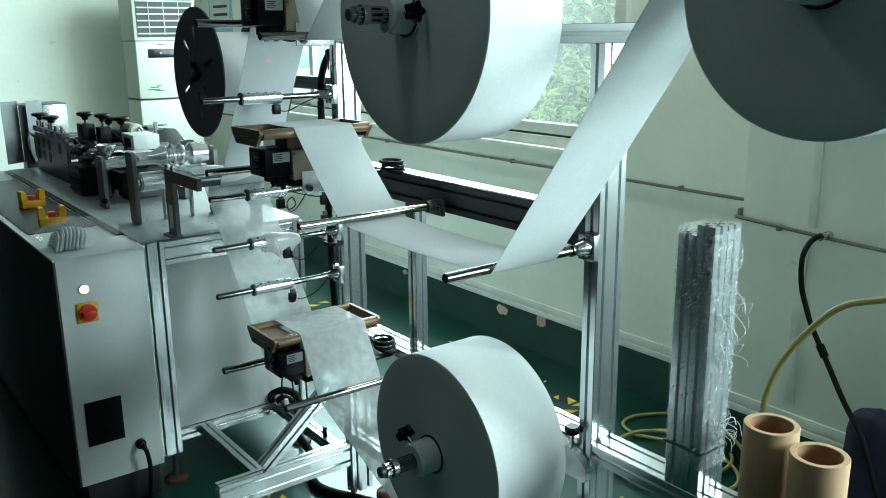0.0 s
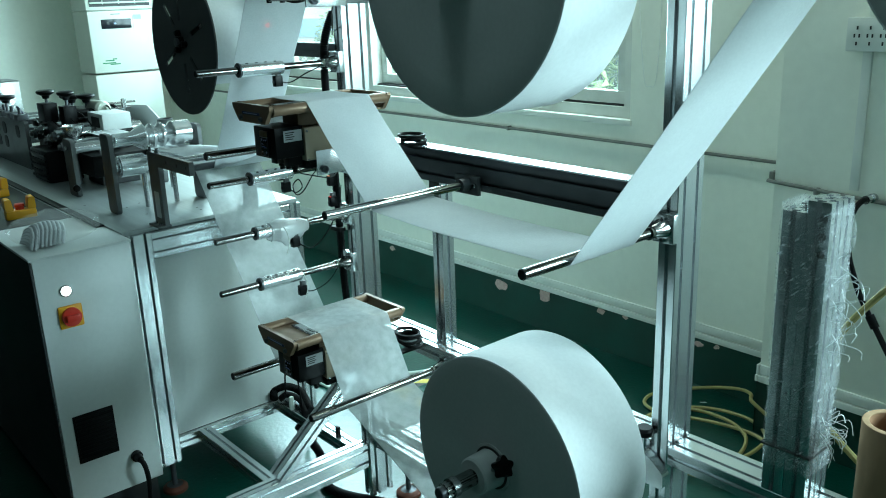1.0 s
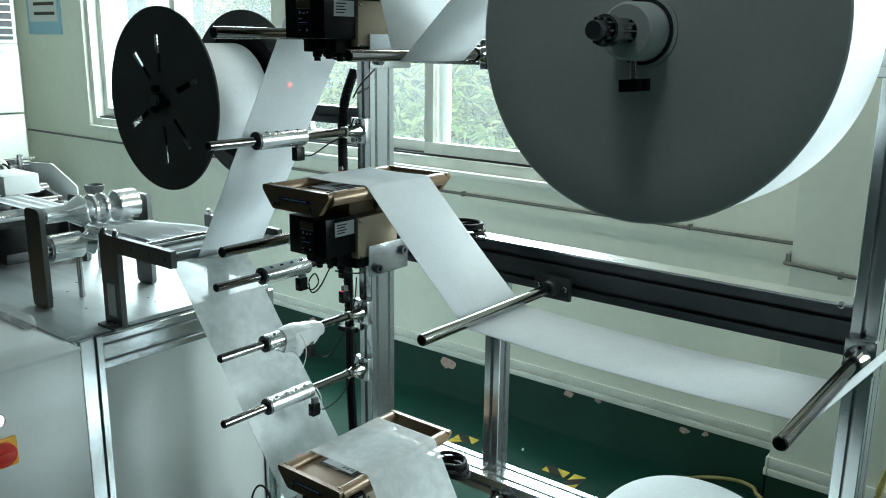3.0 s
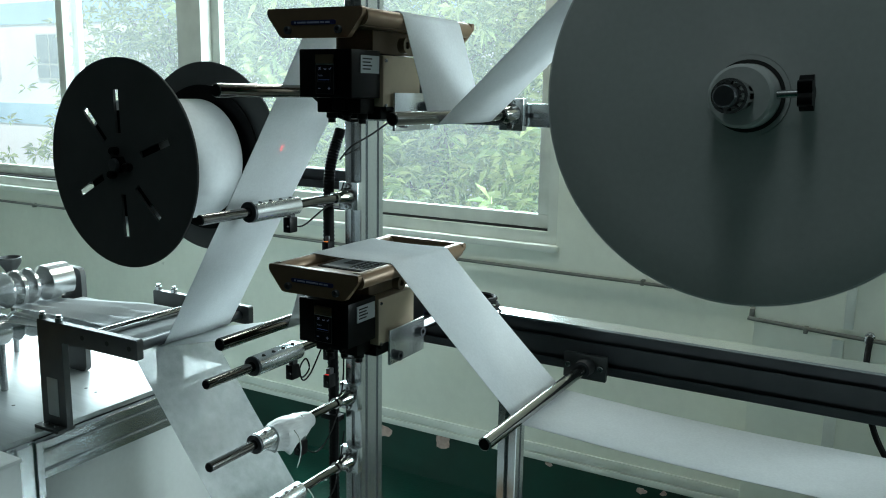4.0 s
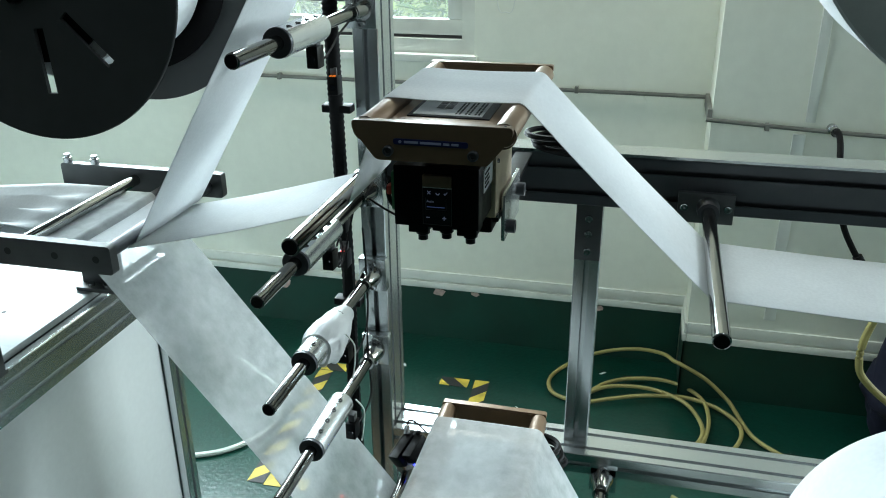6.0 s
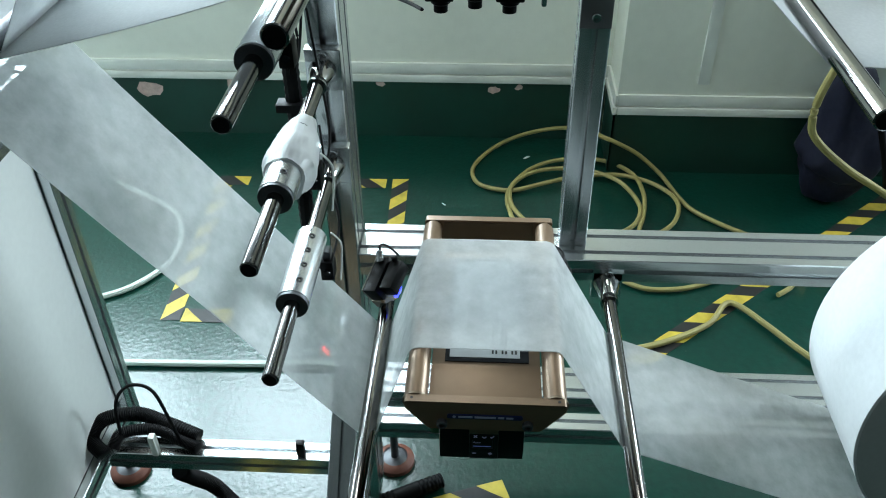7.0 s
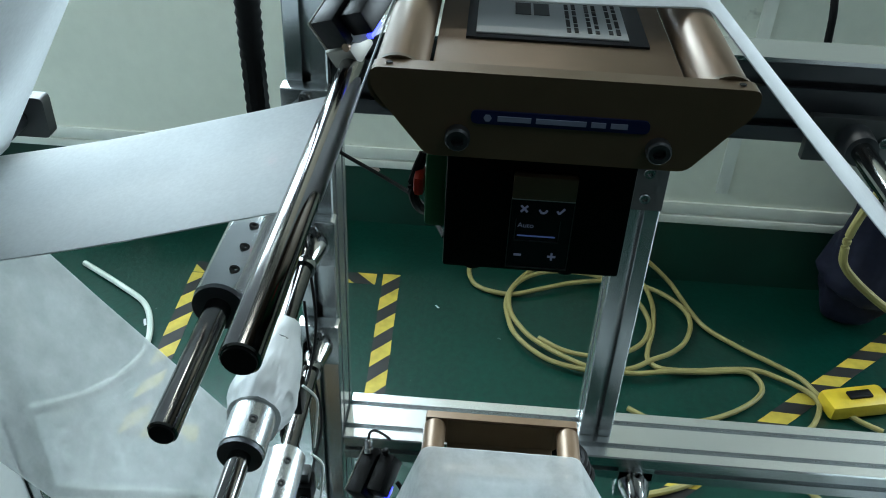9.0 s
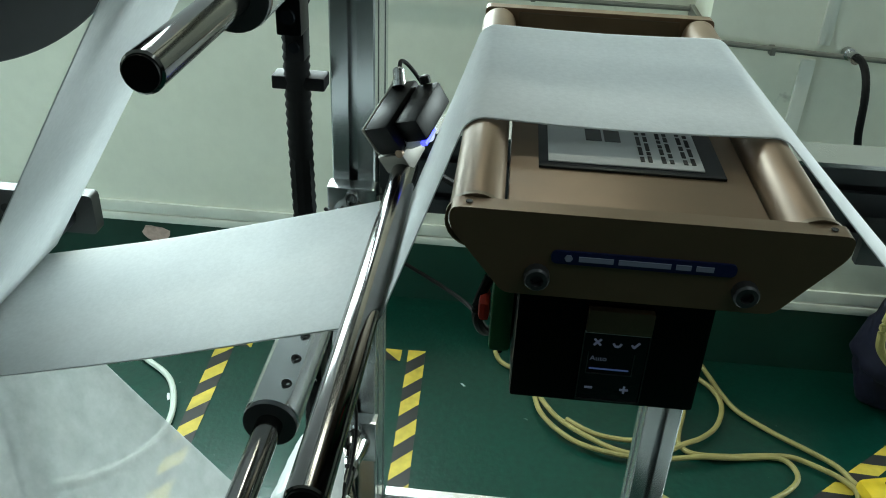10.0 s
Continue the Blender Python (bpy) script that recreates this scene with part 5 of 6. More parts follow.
def webs():
    G = 0.0010
    ya, za, ra = ROLLS["upper"]
    belt(1.104, 1.28, [(ya, za, ra + G), (1.933, 1.541, -0.0108), (2.0035, 1.682, 0.0135), (2.1525, 1.682, 0.0135), (2.217, 1.575, 0.0115), (2.535, 1.100, -0.0110), (2.99, 1.075, 0.012)], M_CLOTH, "cloth_web", "white nonwoven cloth web running from the upper roll")
    yc, zc, rc = ROLLS["front"]
    belt(1.098, 1.272, [(yc, zc, rc + G), (1.226, 1.100, -0.0108), (1.776, 1.106, -0.0108), (2.0105, 1.298, 0.0135), (2.1595, 1.298, 0.0135), (2.226, 1.182, -0.0115), (2.535, 1.100, -0.0130), (2.99, 1.075, 0.010)], M_CLOTH, "cloth_web", "white nonwoven cloth web running under guide rods", 0.012)
    yl, zl, rl = ROLLS["lower"]
    belt(FACE - 0.005, BACK, [(yl, zl, -(rl + G)), (1.893, 0.602, -0.0108), (1.9975, 0.743, 0.0135), (2.1465, 0.743, 0.0135), (2.215, 0.612, -0.0115), (2.612, 1.090, 0.008), (2.99, 1.062, 0.010)], M_THIN, "cloth_web", "thin cloudy translucent cloth web from the lower roll")


def paper_reel():
    t = thing("flanged_reel", "large dark grey flanged reel of white cloth on a shaft", "reel", (1.09, 2.607, 1.434))
    R0 = 0.197
    for x, turn in ((0.0, 2), (0.222, 2)):
        # one disc with six parallel-sided radial slots 13 mm wide
        bm = bmesh.new()
        th, n = 0.006, 14
        cuts = (0, 41, 116, 181, 223, 288, 360)
        radii = (0.012, 0.035, 0.058, 0.078, 0.098, 0.118, 0.138, 0.168, R0 - 0.001, R0)
        grid = []
        for q in radii:
            h = math.asin(0.0068 / max(q, 0.058)) * (1 if q < 0.15 else 0.4)
            row = []
            for k in range(6):
                a0, a1 = radians(cuts[k] + turn) + h, radians(cuts[k + 1] + turn) - h
                row += [a0 + (a1 - a0) * i / n for i in range(n + 1)]
            grid.append([[bm.verts.new((x + (dx if q < R0 else 0.001 + dx * 0.66), q * math.sin(a), q * math.cos(a))) for a in row] for dx in (0, th)])
        m = 6 * (n + 1)

        def is_slot(row, col):
            return col % (n + 1) == n and 2 <= row < 6
        for row in range(len(radii) - 1):
            for col in range(m):
                if is_slot(row, col):
                    continue
                nxt = (col + 1) % m
                for side in (0, 1):
                    a, b = grid[row][side], grid[row + 1][side]
                    bm.faces.new((a[col], a[nxt], b[nxt], b[col]))
        for col in range(m):
            nxt = (col + 1) % m
            for row in (0, len(radii) - 1):
                (a, b) = grid[row]
                bm.faces.new((a[col], a[nxt], b[nxt], b[col]))
            if col % (n + 1) == n:
                for row in (2, 6):
                    (a, b) = grid[row]
                    bm.faces.new((a[col], a[nxt], b[nxt], b[col]))
                for row in range(2, 6):
                    for c in (col, nxt):
                        bm.faces.new((grid[row][0][c], grid[row + 1][0][c], grid[row + 1][1][c], grid[row][1][c]))
        part("flange", bm, M_REEL, t, "dark grey flange with six radial slots")
        for k in range(3):
            a = radians(120 * k + 20)
            part("hub_screw", L((x - 0.001 if x == 0 else x + 0.0065, 0.026 * math.sin(a), 0.026 * math.cos(a)), (-1 if x == 0 else 1, 0, 0), [(0, 0.0085), (0.012, 0.0085), (0.014, 0.006), (0.014, 0)], 10), M_BLACK, t)
    part("cloth", shade_bm([(0.022, 0.05), (0.022, 0.119), (0.024, 0.121), (0.198, 0.121), (0.200, 0.119), (0.200, 0.05)]), M_ROLLSKIN, t, "white wound cloth")
    # black rings put in for the shade between flanges and cloth
    part("shade_ring", L((0.007, 0, 0), (1, 0, 0), [(0, 0.05), (0, 0.100), (0.004, 0.100), (0.004, 0.05)], 64), M_BLACK, t)
    part("shade_ring", L((0.211, 0, 0), (1, 0, 0), [(0, 0.05), (0, 0.150), (0.004, 0.150), (0.004, 0.05)], 64), M_BLACK, t)
    part("shaft", R((-0.02, 0, 0), (0.29, 0, 0), 0.0115, 20), M_DARKALU, t)
    part("shaft_nut", L((-0.012, 0, 0), (1, 0, 0), [(0, 0.0115), (0, 0.017), (0.012, 0.017), (0.012, 0.0115)], 6), M_BLACK, t)
    # arm that carries it
    a = thing("reel_arm", "dark slotted arm from the post to the reel shaft", "machine arm")
    part("bar", P((FX + 0.05, 2.306, 1.395), (FX + 0.05, 2.66, 1.395), 0.04, 0.04, (1, 0, 0)), M_DARKALU, a)
    part("bearing", L((1.352, 2.607, 1.434), (1, 0, 0), [(0, 0.0116), (0, 0.026), (0.06, 0.026), (0.06, 0.0116)], 24), M_PLATE, a)


def shade_bm(profile):
    return lathe(bmesh.new(), (0, 0, 0), (1, 0, 0), profile, 72)


def roll_bearings():
    """Bearing stands behind the rolls, on the frame."""
    for y, z in ((ROLLS["lower"][0], ROLLS["lower"][1]), ):
        t = thing("roll_bearing", "white bearing bracket with a black knob behind the roll", "bearing", (1.36, y - 0.13, z - 0.06))
        part("arm", prism(bmesh.new(), fillet([(-0.075, -0.02), (0.16, -0.02), (0.16, 0.09), (0.10, 0.09), (-0.04, 0.04), (-0.075, 0.015)], 0.01), "x", 0.0, 0.022), M_MILLED, t)
        part("hub", L((-0.03, 0.13, 0.06), (1, 0, 0), [(0, 0.017), (0, 0.035), (0.055, 0.035), (0.055, 0.017)], 28), M_STEEL, t)
        part("stem", R((0.011, -0.02, 0.045), (0.011, -0.02, 0.08), 0.005, 12), M_STEEL, t)
        part("knob", L((0.011, -0.02, 0.08), (0, 0, 1), [(0, 0), (0, 0.016), (0.012, 0.019), (0.018, 0.015), (0.018, 0)], 12), M_BLACK, t)
    t = thing("roll_bearing", "steel bearing block behind the upper roll", "bearing", (1.36, ROLLS["upper"][0], ROLLS["upper"][1]))
    part("hub", L((-0.03, 0, 0), (1, 0, 0), [(0, 0.017), (0, 0.035), (0.055, 0.035), (0.055, 0.017)], 28), M_STEEL, t)
    t = thing("roll_bearing", "steel bearing block behind the front roll", "bearing", (1.36, ROLLS["front"][0], ROLLS["front"][1]))
    part("hub", L((-0.03, 0, 0), (1, 0, 0), [(0, 0.017), (0, 0.035), (0.055, 0.035), (0.055, 0.017)], 28), M_STEEL, t)


def wrapped_bundle():
    t = thing("wrapped_profiles", "bundle of aluminium profiles wrapped in clear stretch film", "wrapped profiles", (0, 0, 0))
    part("profile", P((1.405, 0.985, 0.646), (1.405, 0.985, 1.170), 0.04, 0.04, (1, 0, 0)), M_ALU, t)
    part("profile", P((1.405, 0.944, 0.646), (1.405, 0.944, 1.192), 0.04, 0.04, (1, 0, 0)), M_ALU, t)
    part("profile", P((1.446, 0.944, 0.646), (1.446, 0.944, 1.190), 0.04, 0.04, (1, 0, 0)), M_ALU, t)
    part("profile", P((1.446, 0.985, 0.646), (1.446, 0.985, 1.17), 0.04, 0.04, (1, 0, 0)), M_ALU, t)
    for z in (1.165, 1.135, 1.105):
        part("bolt_hole", L((1.3848, 0.934, z), (-1, 0, 0), [(0, 0.0065), (0.0006, 0.0065), (0.0006, 0)], 14), M_INK, t)
    for n, seed in ((0, 3), (1, 8)):
        bm = bmesh.new()
        rows = []
        c = Vector((1.4255, 0.9645, 0))
        base = fillet([(-0.042, -0.043), (0.042, -0.043), (0.042, 0.043), (-0.042, 0.043)], 0.01, 4)
        outline = []
        for p, q in zip(base, base[1:] + base[:1]):
            for k in range(5):
                outline.append(Vector(p).lerp(Vector(q), k / 5))
        for i in range(64):
            z = 0.70 + (0.482 + 0.008 * noise.noise(Vector((seed, i * 0.1, 0)))) * i / 63
            row = []
            for p in outline:
                q = Vector((p.x, p.y, 0))
                k = 0.0035 * noise.noise(Vector((p.x * 70 + seed, p.y * 70, z * 45 + p.x * 40))) + 0.0035 * n * (0.5 + noise.noise(Vector((p.x * 30, p.y * 30 + seed, z * 16))))
                tail = 0.016 * max(0, noise.noise(Vector((p.y * 25, seed, z * 12)))) * (1 if p.y < -0.03 or z < 0.76 else 0.2)
                row.append(bm.verts.new(c + q * (1 + (k + tail) / 0.05) + Vector((0, 0, z))))
            rows.append(row)
        m = len(outline)
        for a, b in zip(rows, rows[1:]):
            for k in range(m):
                bm.faces.new((a[k], a[(k + 1) % m], b[(k + 1) % m], b[k]))
        shade(part("film", bm, M_WRAP, t, "wrinkled clear stretch film"), 30)
    rnd = random.Random(6)
    bm = bmesh.new()
    for k in range(44):
        z = rnd.choice((0.77, 0.78, 0.79, 1.0, 1.03, 1.06, 1.09, 0.95)) + rnd.uniform(-0.02, 0.02)
        p = Vector((1.40 + rnd.uniform(0, 0.05), 0.918, z))
        e = p + Vector((rnd.uniform(-0.02, 0.02), -rnd.uniform(0.012, 0.036), rnd.uniform(-0.03, 0.02)))
        e2 = e + Vector((rnd.uniform(-0.01, 0.01), rnd.uniform(-0.01, 0.012), -rnd.uniform(0.008, 0.03)))
        sweep(bm, smooth_line([p, e, e2], 4), rnd.uniform(0.0004, 0.001), 5)
    tagged(part("film_fringe", bm, M_CRUMPLE, t, "loose shreds of torn film"), kind="stuff")
    part("strap", B(1.382, 1.469, 0.919, 1.010, 0.735, 0.739), M_INK, t)


def card_tube(x, y, z0, z1):
    t = thing("cardboard_tube", "brown cardboard roll core standing upright on the beam", "cardboard tube", (x, y, z0), group="cardboard tubes")
    h = z1 - z0
    part("wall", L((0, 0, 0), (0, 0, 1), [(0, 0.0385), (0, 0.0495), (0.001, 0.05), (h - 0.0015, 0.05), (h, 0.049), (h, 0.0395), (h - 0.001, 0.0385)], 48), M_CARD, t)
    part("lining", L((0, 0, 0), (0, 0, 1), [(0.001, 0.0382), (h - 0.002, 0.0382), (h - 0.002, 0.0386), (0.001, 0.0386), (0.001, 0.0382)], 48), M_CARDIN, t)


# ---- the folding machine on its cabinet ----
TZ = 0.90


def work_table():
    t = thing("machine_table", "aluminium framed machine table with white side panels", "machine table")
    part("tabletop", B(0.905, 1.497, 2.765, 4.75, TZ - 0.012, TZ, 0.002), M_TABLE, t, "brushed grey metal tabletop")
    yy = 2.745
    part("corner_post", P((0.945, yy + 0.02, 0.13), (0.945, yy + 0.02, 0.888), 0.08, 0.04, (1, 0, 0)), M_ALU, t)
    part("corner_post", P((1.477, yy + 0.02, 0.13), (1.477, yy + 0.02, 0.888), 0.04, 0.04, (1, 0, 0)), M_ALU, t)
    part("front_rail", P((0.986, yy + 0.022, 0.847), (1.456, yy + 0.022, 0.847), 0.08, 0.04, (0, 0, 1)), M_ALU, t)
    part("bottom_rail", P((0.986, yy + 0.022, 0.19), (1.456, yy + 0.022, 0.19), 0.04, 0.04, (0, 0, 1)), M_ALU, t)
    part("side_rail", P((1.477, yy + 0.045, 0.867), (1.477, 4.75, 0.867), 0.04, 0.04, (0, 0, 1)), M_ALU, t)
    part("side_rail", P((1.477, yy + 0.045, 0.19), (1.477, 4.75, 0.19), 0.04, 0.04, (0, 0, 1)), M_ALU, t)
    part("front_panel", B(0.987, 1.455, yy + 0.018, yy + 0.024, 0.212, 0.805, 0.001), M_WHITEM, t, "white powder-coated panel")
    part("side_panel", B(1.474, 1.480, yy + 0.05, 4.74, 0.212, 0.845, 0.001), M_WHITEM, t)
    for x, y in ((0.975, 2.81), (1.465, 2.79), (1.465, 4.6)):
        foot = part("levelling_foot", L((x, y, 0), (0, 0, 1), [(0, 0), (0, 0.036), (0.012, 0.036), (0.018, 0.02), (0.02, 0.009), (0.14, 0.009), (0.14, 0)], 18), M_DARKALU, t)
        part("rubber_ring", L((x, y, 0.0), (0, 0, 1), [(0, 0.030), (0, 0.040), (0.010, 0.040), (0.016, 0.034), (0.019, 0.026)], 24), M_RUST, foot)
    rnd = random.Random(3)
    for k in range(10):
        part("bolt_hole", L((rnd.uniform(0.95, 1.35), rnd.uniform(2.83, 3.3), TZ - 0.0005), (0, 0, 1), [(0, 0.004), (0.0007, 0.004), (0.0007, 0)], 10), M_INK, t)


def control_cabinet():
    c = thing("control_cabinet", "white control cabinet beside the table, one side darkened as shade", "control cabinet")
    x0, x1, y0, y1 = 0.628, 0.902, 2.695, 4.75
    part("body", B(x0 + 0.006, x1, y0, y1, 0.135, 0.888, 0.004), M_WHITEM, c)
    # side away from the windows: its shade is painted near black
    part("side_panel", B(x0, x0 + 0.0055, y0 + 0.004, y1, 0.135, 0.886, 0.001), M_DARKPAINT, c, "side panel with shade in its colour")
    part("plinth", B(x0 + 0.03, x1 - 0.01, y0 + 0.03, y1, 0.02, 0.135), M_DARKPAINT, c)
    part("top", B(x0 - 0.002, x1 + 0.002, y0 - 0.003, y1, 0.888, 0.896, 0.002), M_WHITEM, c)
    part("panel_recess", B(x0 + 0.02, x1 - 0.03, 3.10, 4.4, 0.8962, 0.8985, 0.001), M_DARKPAINT, c, "dark control panel set in the top")
    part("edge_strip", B(x1 - 0.022, x1 + 0.002, 2.90, 4.7, 0.8962, 0.902, 0.001), M_BLACK, c)
    sw = part("switch_plate", B(0.678, 0.742, y0 - 0.008, y0, 0.683, 0.748, 0.005), M_YELLOW, c, "amber mains switch plate")
    part("switch_dial", L((0.710, y0 - 0.008, 0.7155), (0, -1, 0), [(0, 0.027), (0.010, 0.026), (0.011, 0)], 32), M_RED, sw)
    part("switch_grip", tilted(bmesh.new(), (0.692, y0 - 0.026, 0.7155), (0.728, y0 - 0.026, 0.7155), 0.012, 0.018, 0.003), M_RED, sw)
    lp = part("pilot_lamp", L((0.708, y0, 0.790), (0, -1, 0), [(0, 0.0165), (0.005, 0.0165), (0.006, 0.0145)], 28), M_CHROME, c)
    part("lens", L((0.708, y0 - 0.004, 0.790), (0, -1, 0), [(0, 0.014), (0.006, 0.0115), (0.008, 0)], 28), M_LAMPON, lp, "lit white pilot lamp")
    v = part("vent", B(0.667, 0.782, y0 - 0.004, y0, 0.268, 0.418, 0.002), M_BLACK, c, "black square fan grille")
    for k in range(12):
        z = 0.28 + k * 0.0115
        part("vent_slat", tilted(bmesh.new(), (0.674, y0 - 0.005, z), (0.775, y0 - 0.005, z), 0.004, 0.005), M_RUBBER, v)
    part("cable_gland", L((0.828, y0, 0.232), (0, -1, 0), [(0, 0), (0, 0.017), (0.012, 0.017), (0.014, 0.012), (0.035, 0.010), (0.035, 0)], 14), M_BLACK, c)
    part("mains_cable", S([(0.828, y0 - 0.032, 0.232), (0.832, y0 - 0.055, 0.215), (0.838, y0 - 0.05, 0.15), (0.83, y0 - 0.04, 0.05), (0.80, y0 - 0.06, 0.008), (0.70, y0 - 0.10, 0.008)], 0.0075, 10), M_RUBBER, c)


def web_bracket():
    t = thing("guide_bracket", "grey steel guide bracket with cross rods on the table", "machine bracket")
    leg = fillet([(2.722, TZ), (2.795, TZ), (2.795, 1.122), (2.508, 1.122), (2.508, 1.083), (2.722, 1.083)], 0.005, 3)
    for x in (1.03, 1.325):
        side = part("side_plate", prism(bmesh.new(), leg, "x", x - 0.007, x + 0.007), M_PLATE, t)
        # brightness behind the slot is painted as a solid pale bar
        part("slot", B(x - 0.0085, x + 0.0085, 2.742, 2.776, 0.925, 1.005, 0.003), M_TABLE, side, "solid pale bar in place of a see-through slot")
        for y in (2.785, 2.735):
            part("bolt", L((x, y, 1.122), (0, 0, 1), [(0, 0.007), (0.008, 0.007), (0.009, 0.005), (0.014, 0.005), (0.014, 0)], 12), M_STEEL, side)
        for y in (2.53, 2.59, 2.66):
            part("hole", L((x - 0.0068, y, 1.103), (-1, 0, 0), [(0, 0.005), (0.0006, 0.005), (0.0006, 0)], 12), M_INK, side)
        for y in (2.742, 2.772):
            part("foot_bolt", L((x - 0.016, y, TZ), (0, 0, 1), [(0, 0.006), (0.012, 0.006), (0.012, 0)], 10), M_STEEL, side)
        part("foot", B(x - 0.028, x + 0.012, 2.722, 2.795, TZ, TZ + 0.007, 0.001), M_PLATE, side)
    part("cross_rod", R((1.037, 2.535, 1.100), (1.318, 2.535, 1.100), 0.0095), M_DARKALU, t)
    part("cross_rod", R((1.037, 2.66, 1.103), (1.318, 2.66, 1.103), 0.009), M_CHROME, t)
    part("cross_rod", R((1.037, 2.612, 1.090), (1.318, 2.612, 1.090), 0.007), M_DARKALU, t)


def former_stand(y=3.02):
    t = thing("former_rollers", "steel stand with stepped forming rollers", "machine rollers")
    for x in (0.99, 1.285):
        part("side_plate", prism(bmesh.new(), fillet([(y - 0.03, TZ), (y + 0.045, TZ), (y + 0.045, 1.155), (y - 0.03, 1.155)], 0.02, 4), "x", x - 0.007, x + 0.007), M_PLATE, t)
    prof = [(0, 0), (0, 0.008), (0.015, 0.008), (0.015, 0.020), (0.07, 0.020), (0.105, 0.040), (0.112, 0.040), (0.122, 0.024), (0.134, 0.040), (0.142, 0.040), (0.152, 0.024), (0.165, 0.040), (0.172, 0.040), (0.19, 0.024), (0.205, 0.040), (0.262, 0.040), (0.264, 0.012), (0.29, 0.008), (0.29, 0)]
    shade(part("forming_roller", L((0.995, y, 1.132), (1, 0, 0), prof, 40), M_MILLED, t, "stepped machined aluminium roller"), 30)
    prof2 = [(0, 0), (0, 0.010), (0.02, 0.010), (0.02, 0.034), (0.10, 0.034), (0.112, 0.022), (0.13, 0.034), (0.145, 0.022), (0.165, 0.034), (0.262, 0.034), (0.262, 0)]
    shade(part("lower_roller", L((0.995, y, 1.048), (1, 0, 0), prof2, 40), M_MILLED, t), 30)
    part("dial", L((1.03, y, 1.048), (-1, 0, 0), [(0, 0.028), (0.02, 0.028), (0.02, 0.018), (0.03, 0.018), (0.03, 0)], 24), M_STEEL, t)
    for x in (1.10, 1.2):
        part("post", R((x, y + 0.02, TZ), (x, y + 0.02, 1.02), 0.008, 12), M_STEEL, t)
    t = thing("folded_strip", "pleated white cloth strip running between forming rollers", "fabric web")
    bm = bmesh.new()
    rows = []
    for i in range(24):
        u = i / 23
        yy = 2.675 + (3.62 - 2.675) * u
        row = []
        for k in range(25):
            s = k / 24 - 0.5
            near = max(0.0, 1 - u / 0.37)
            w = 0.110 + 0.075 * near
            zz = 1.087 + 0.019 * near + 0.016 * (abs((k % 8) - 4) / 4 - 0.5) * min(1, u * 12) * (0.25 + 0.75 * near)
            row.append(bm.verts.new((1.18 + w * s, yy, zz)))
        rows.append(row)
    for a, b in zip(rows, rows[1:]):
        for k in range(24):
            bm.faces.new((a[k], a[k + 1], b[k + 1], b[k]))
    o = part("strip", bm, M_CLOTH, t)
    md = o.modifiers.new("thickness", "SOLIDIFY")
    md.thickness = 0.001


def knob_screw(parent, x, y, z, h=0.05, r=0.020):
    """A threaded stem with a tapered mushroom knob."""
    part("stem", R((x, y, z), (x, y, z + h), 0.006, 10), M_DARKALU, parent)
    bm = L((x, y, z + h - 0.012), (0, 0, 1), [(0, 0), (0, r * 0.35), (0.012, r * 0.45), (0.020, r * 0.92), (0.025, r), (0.031, r * 0.95), (0.034, r * 0.7), (0.034, 0)], 16)
    part("knob", bm, M_BLACK, parent, "black tapered clamping knob")


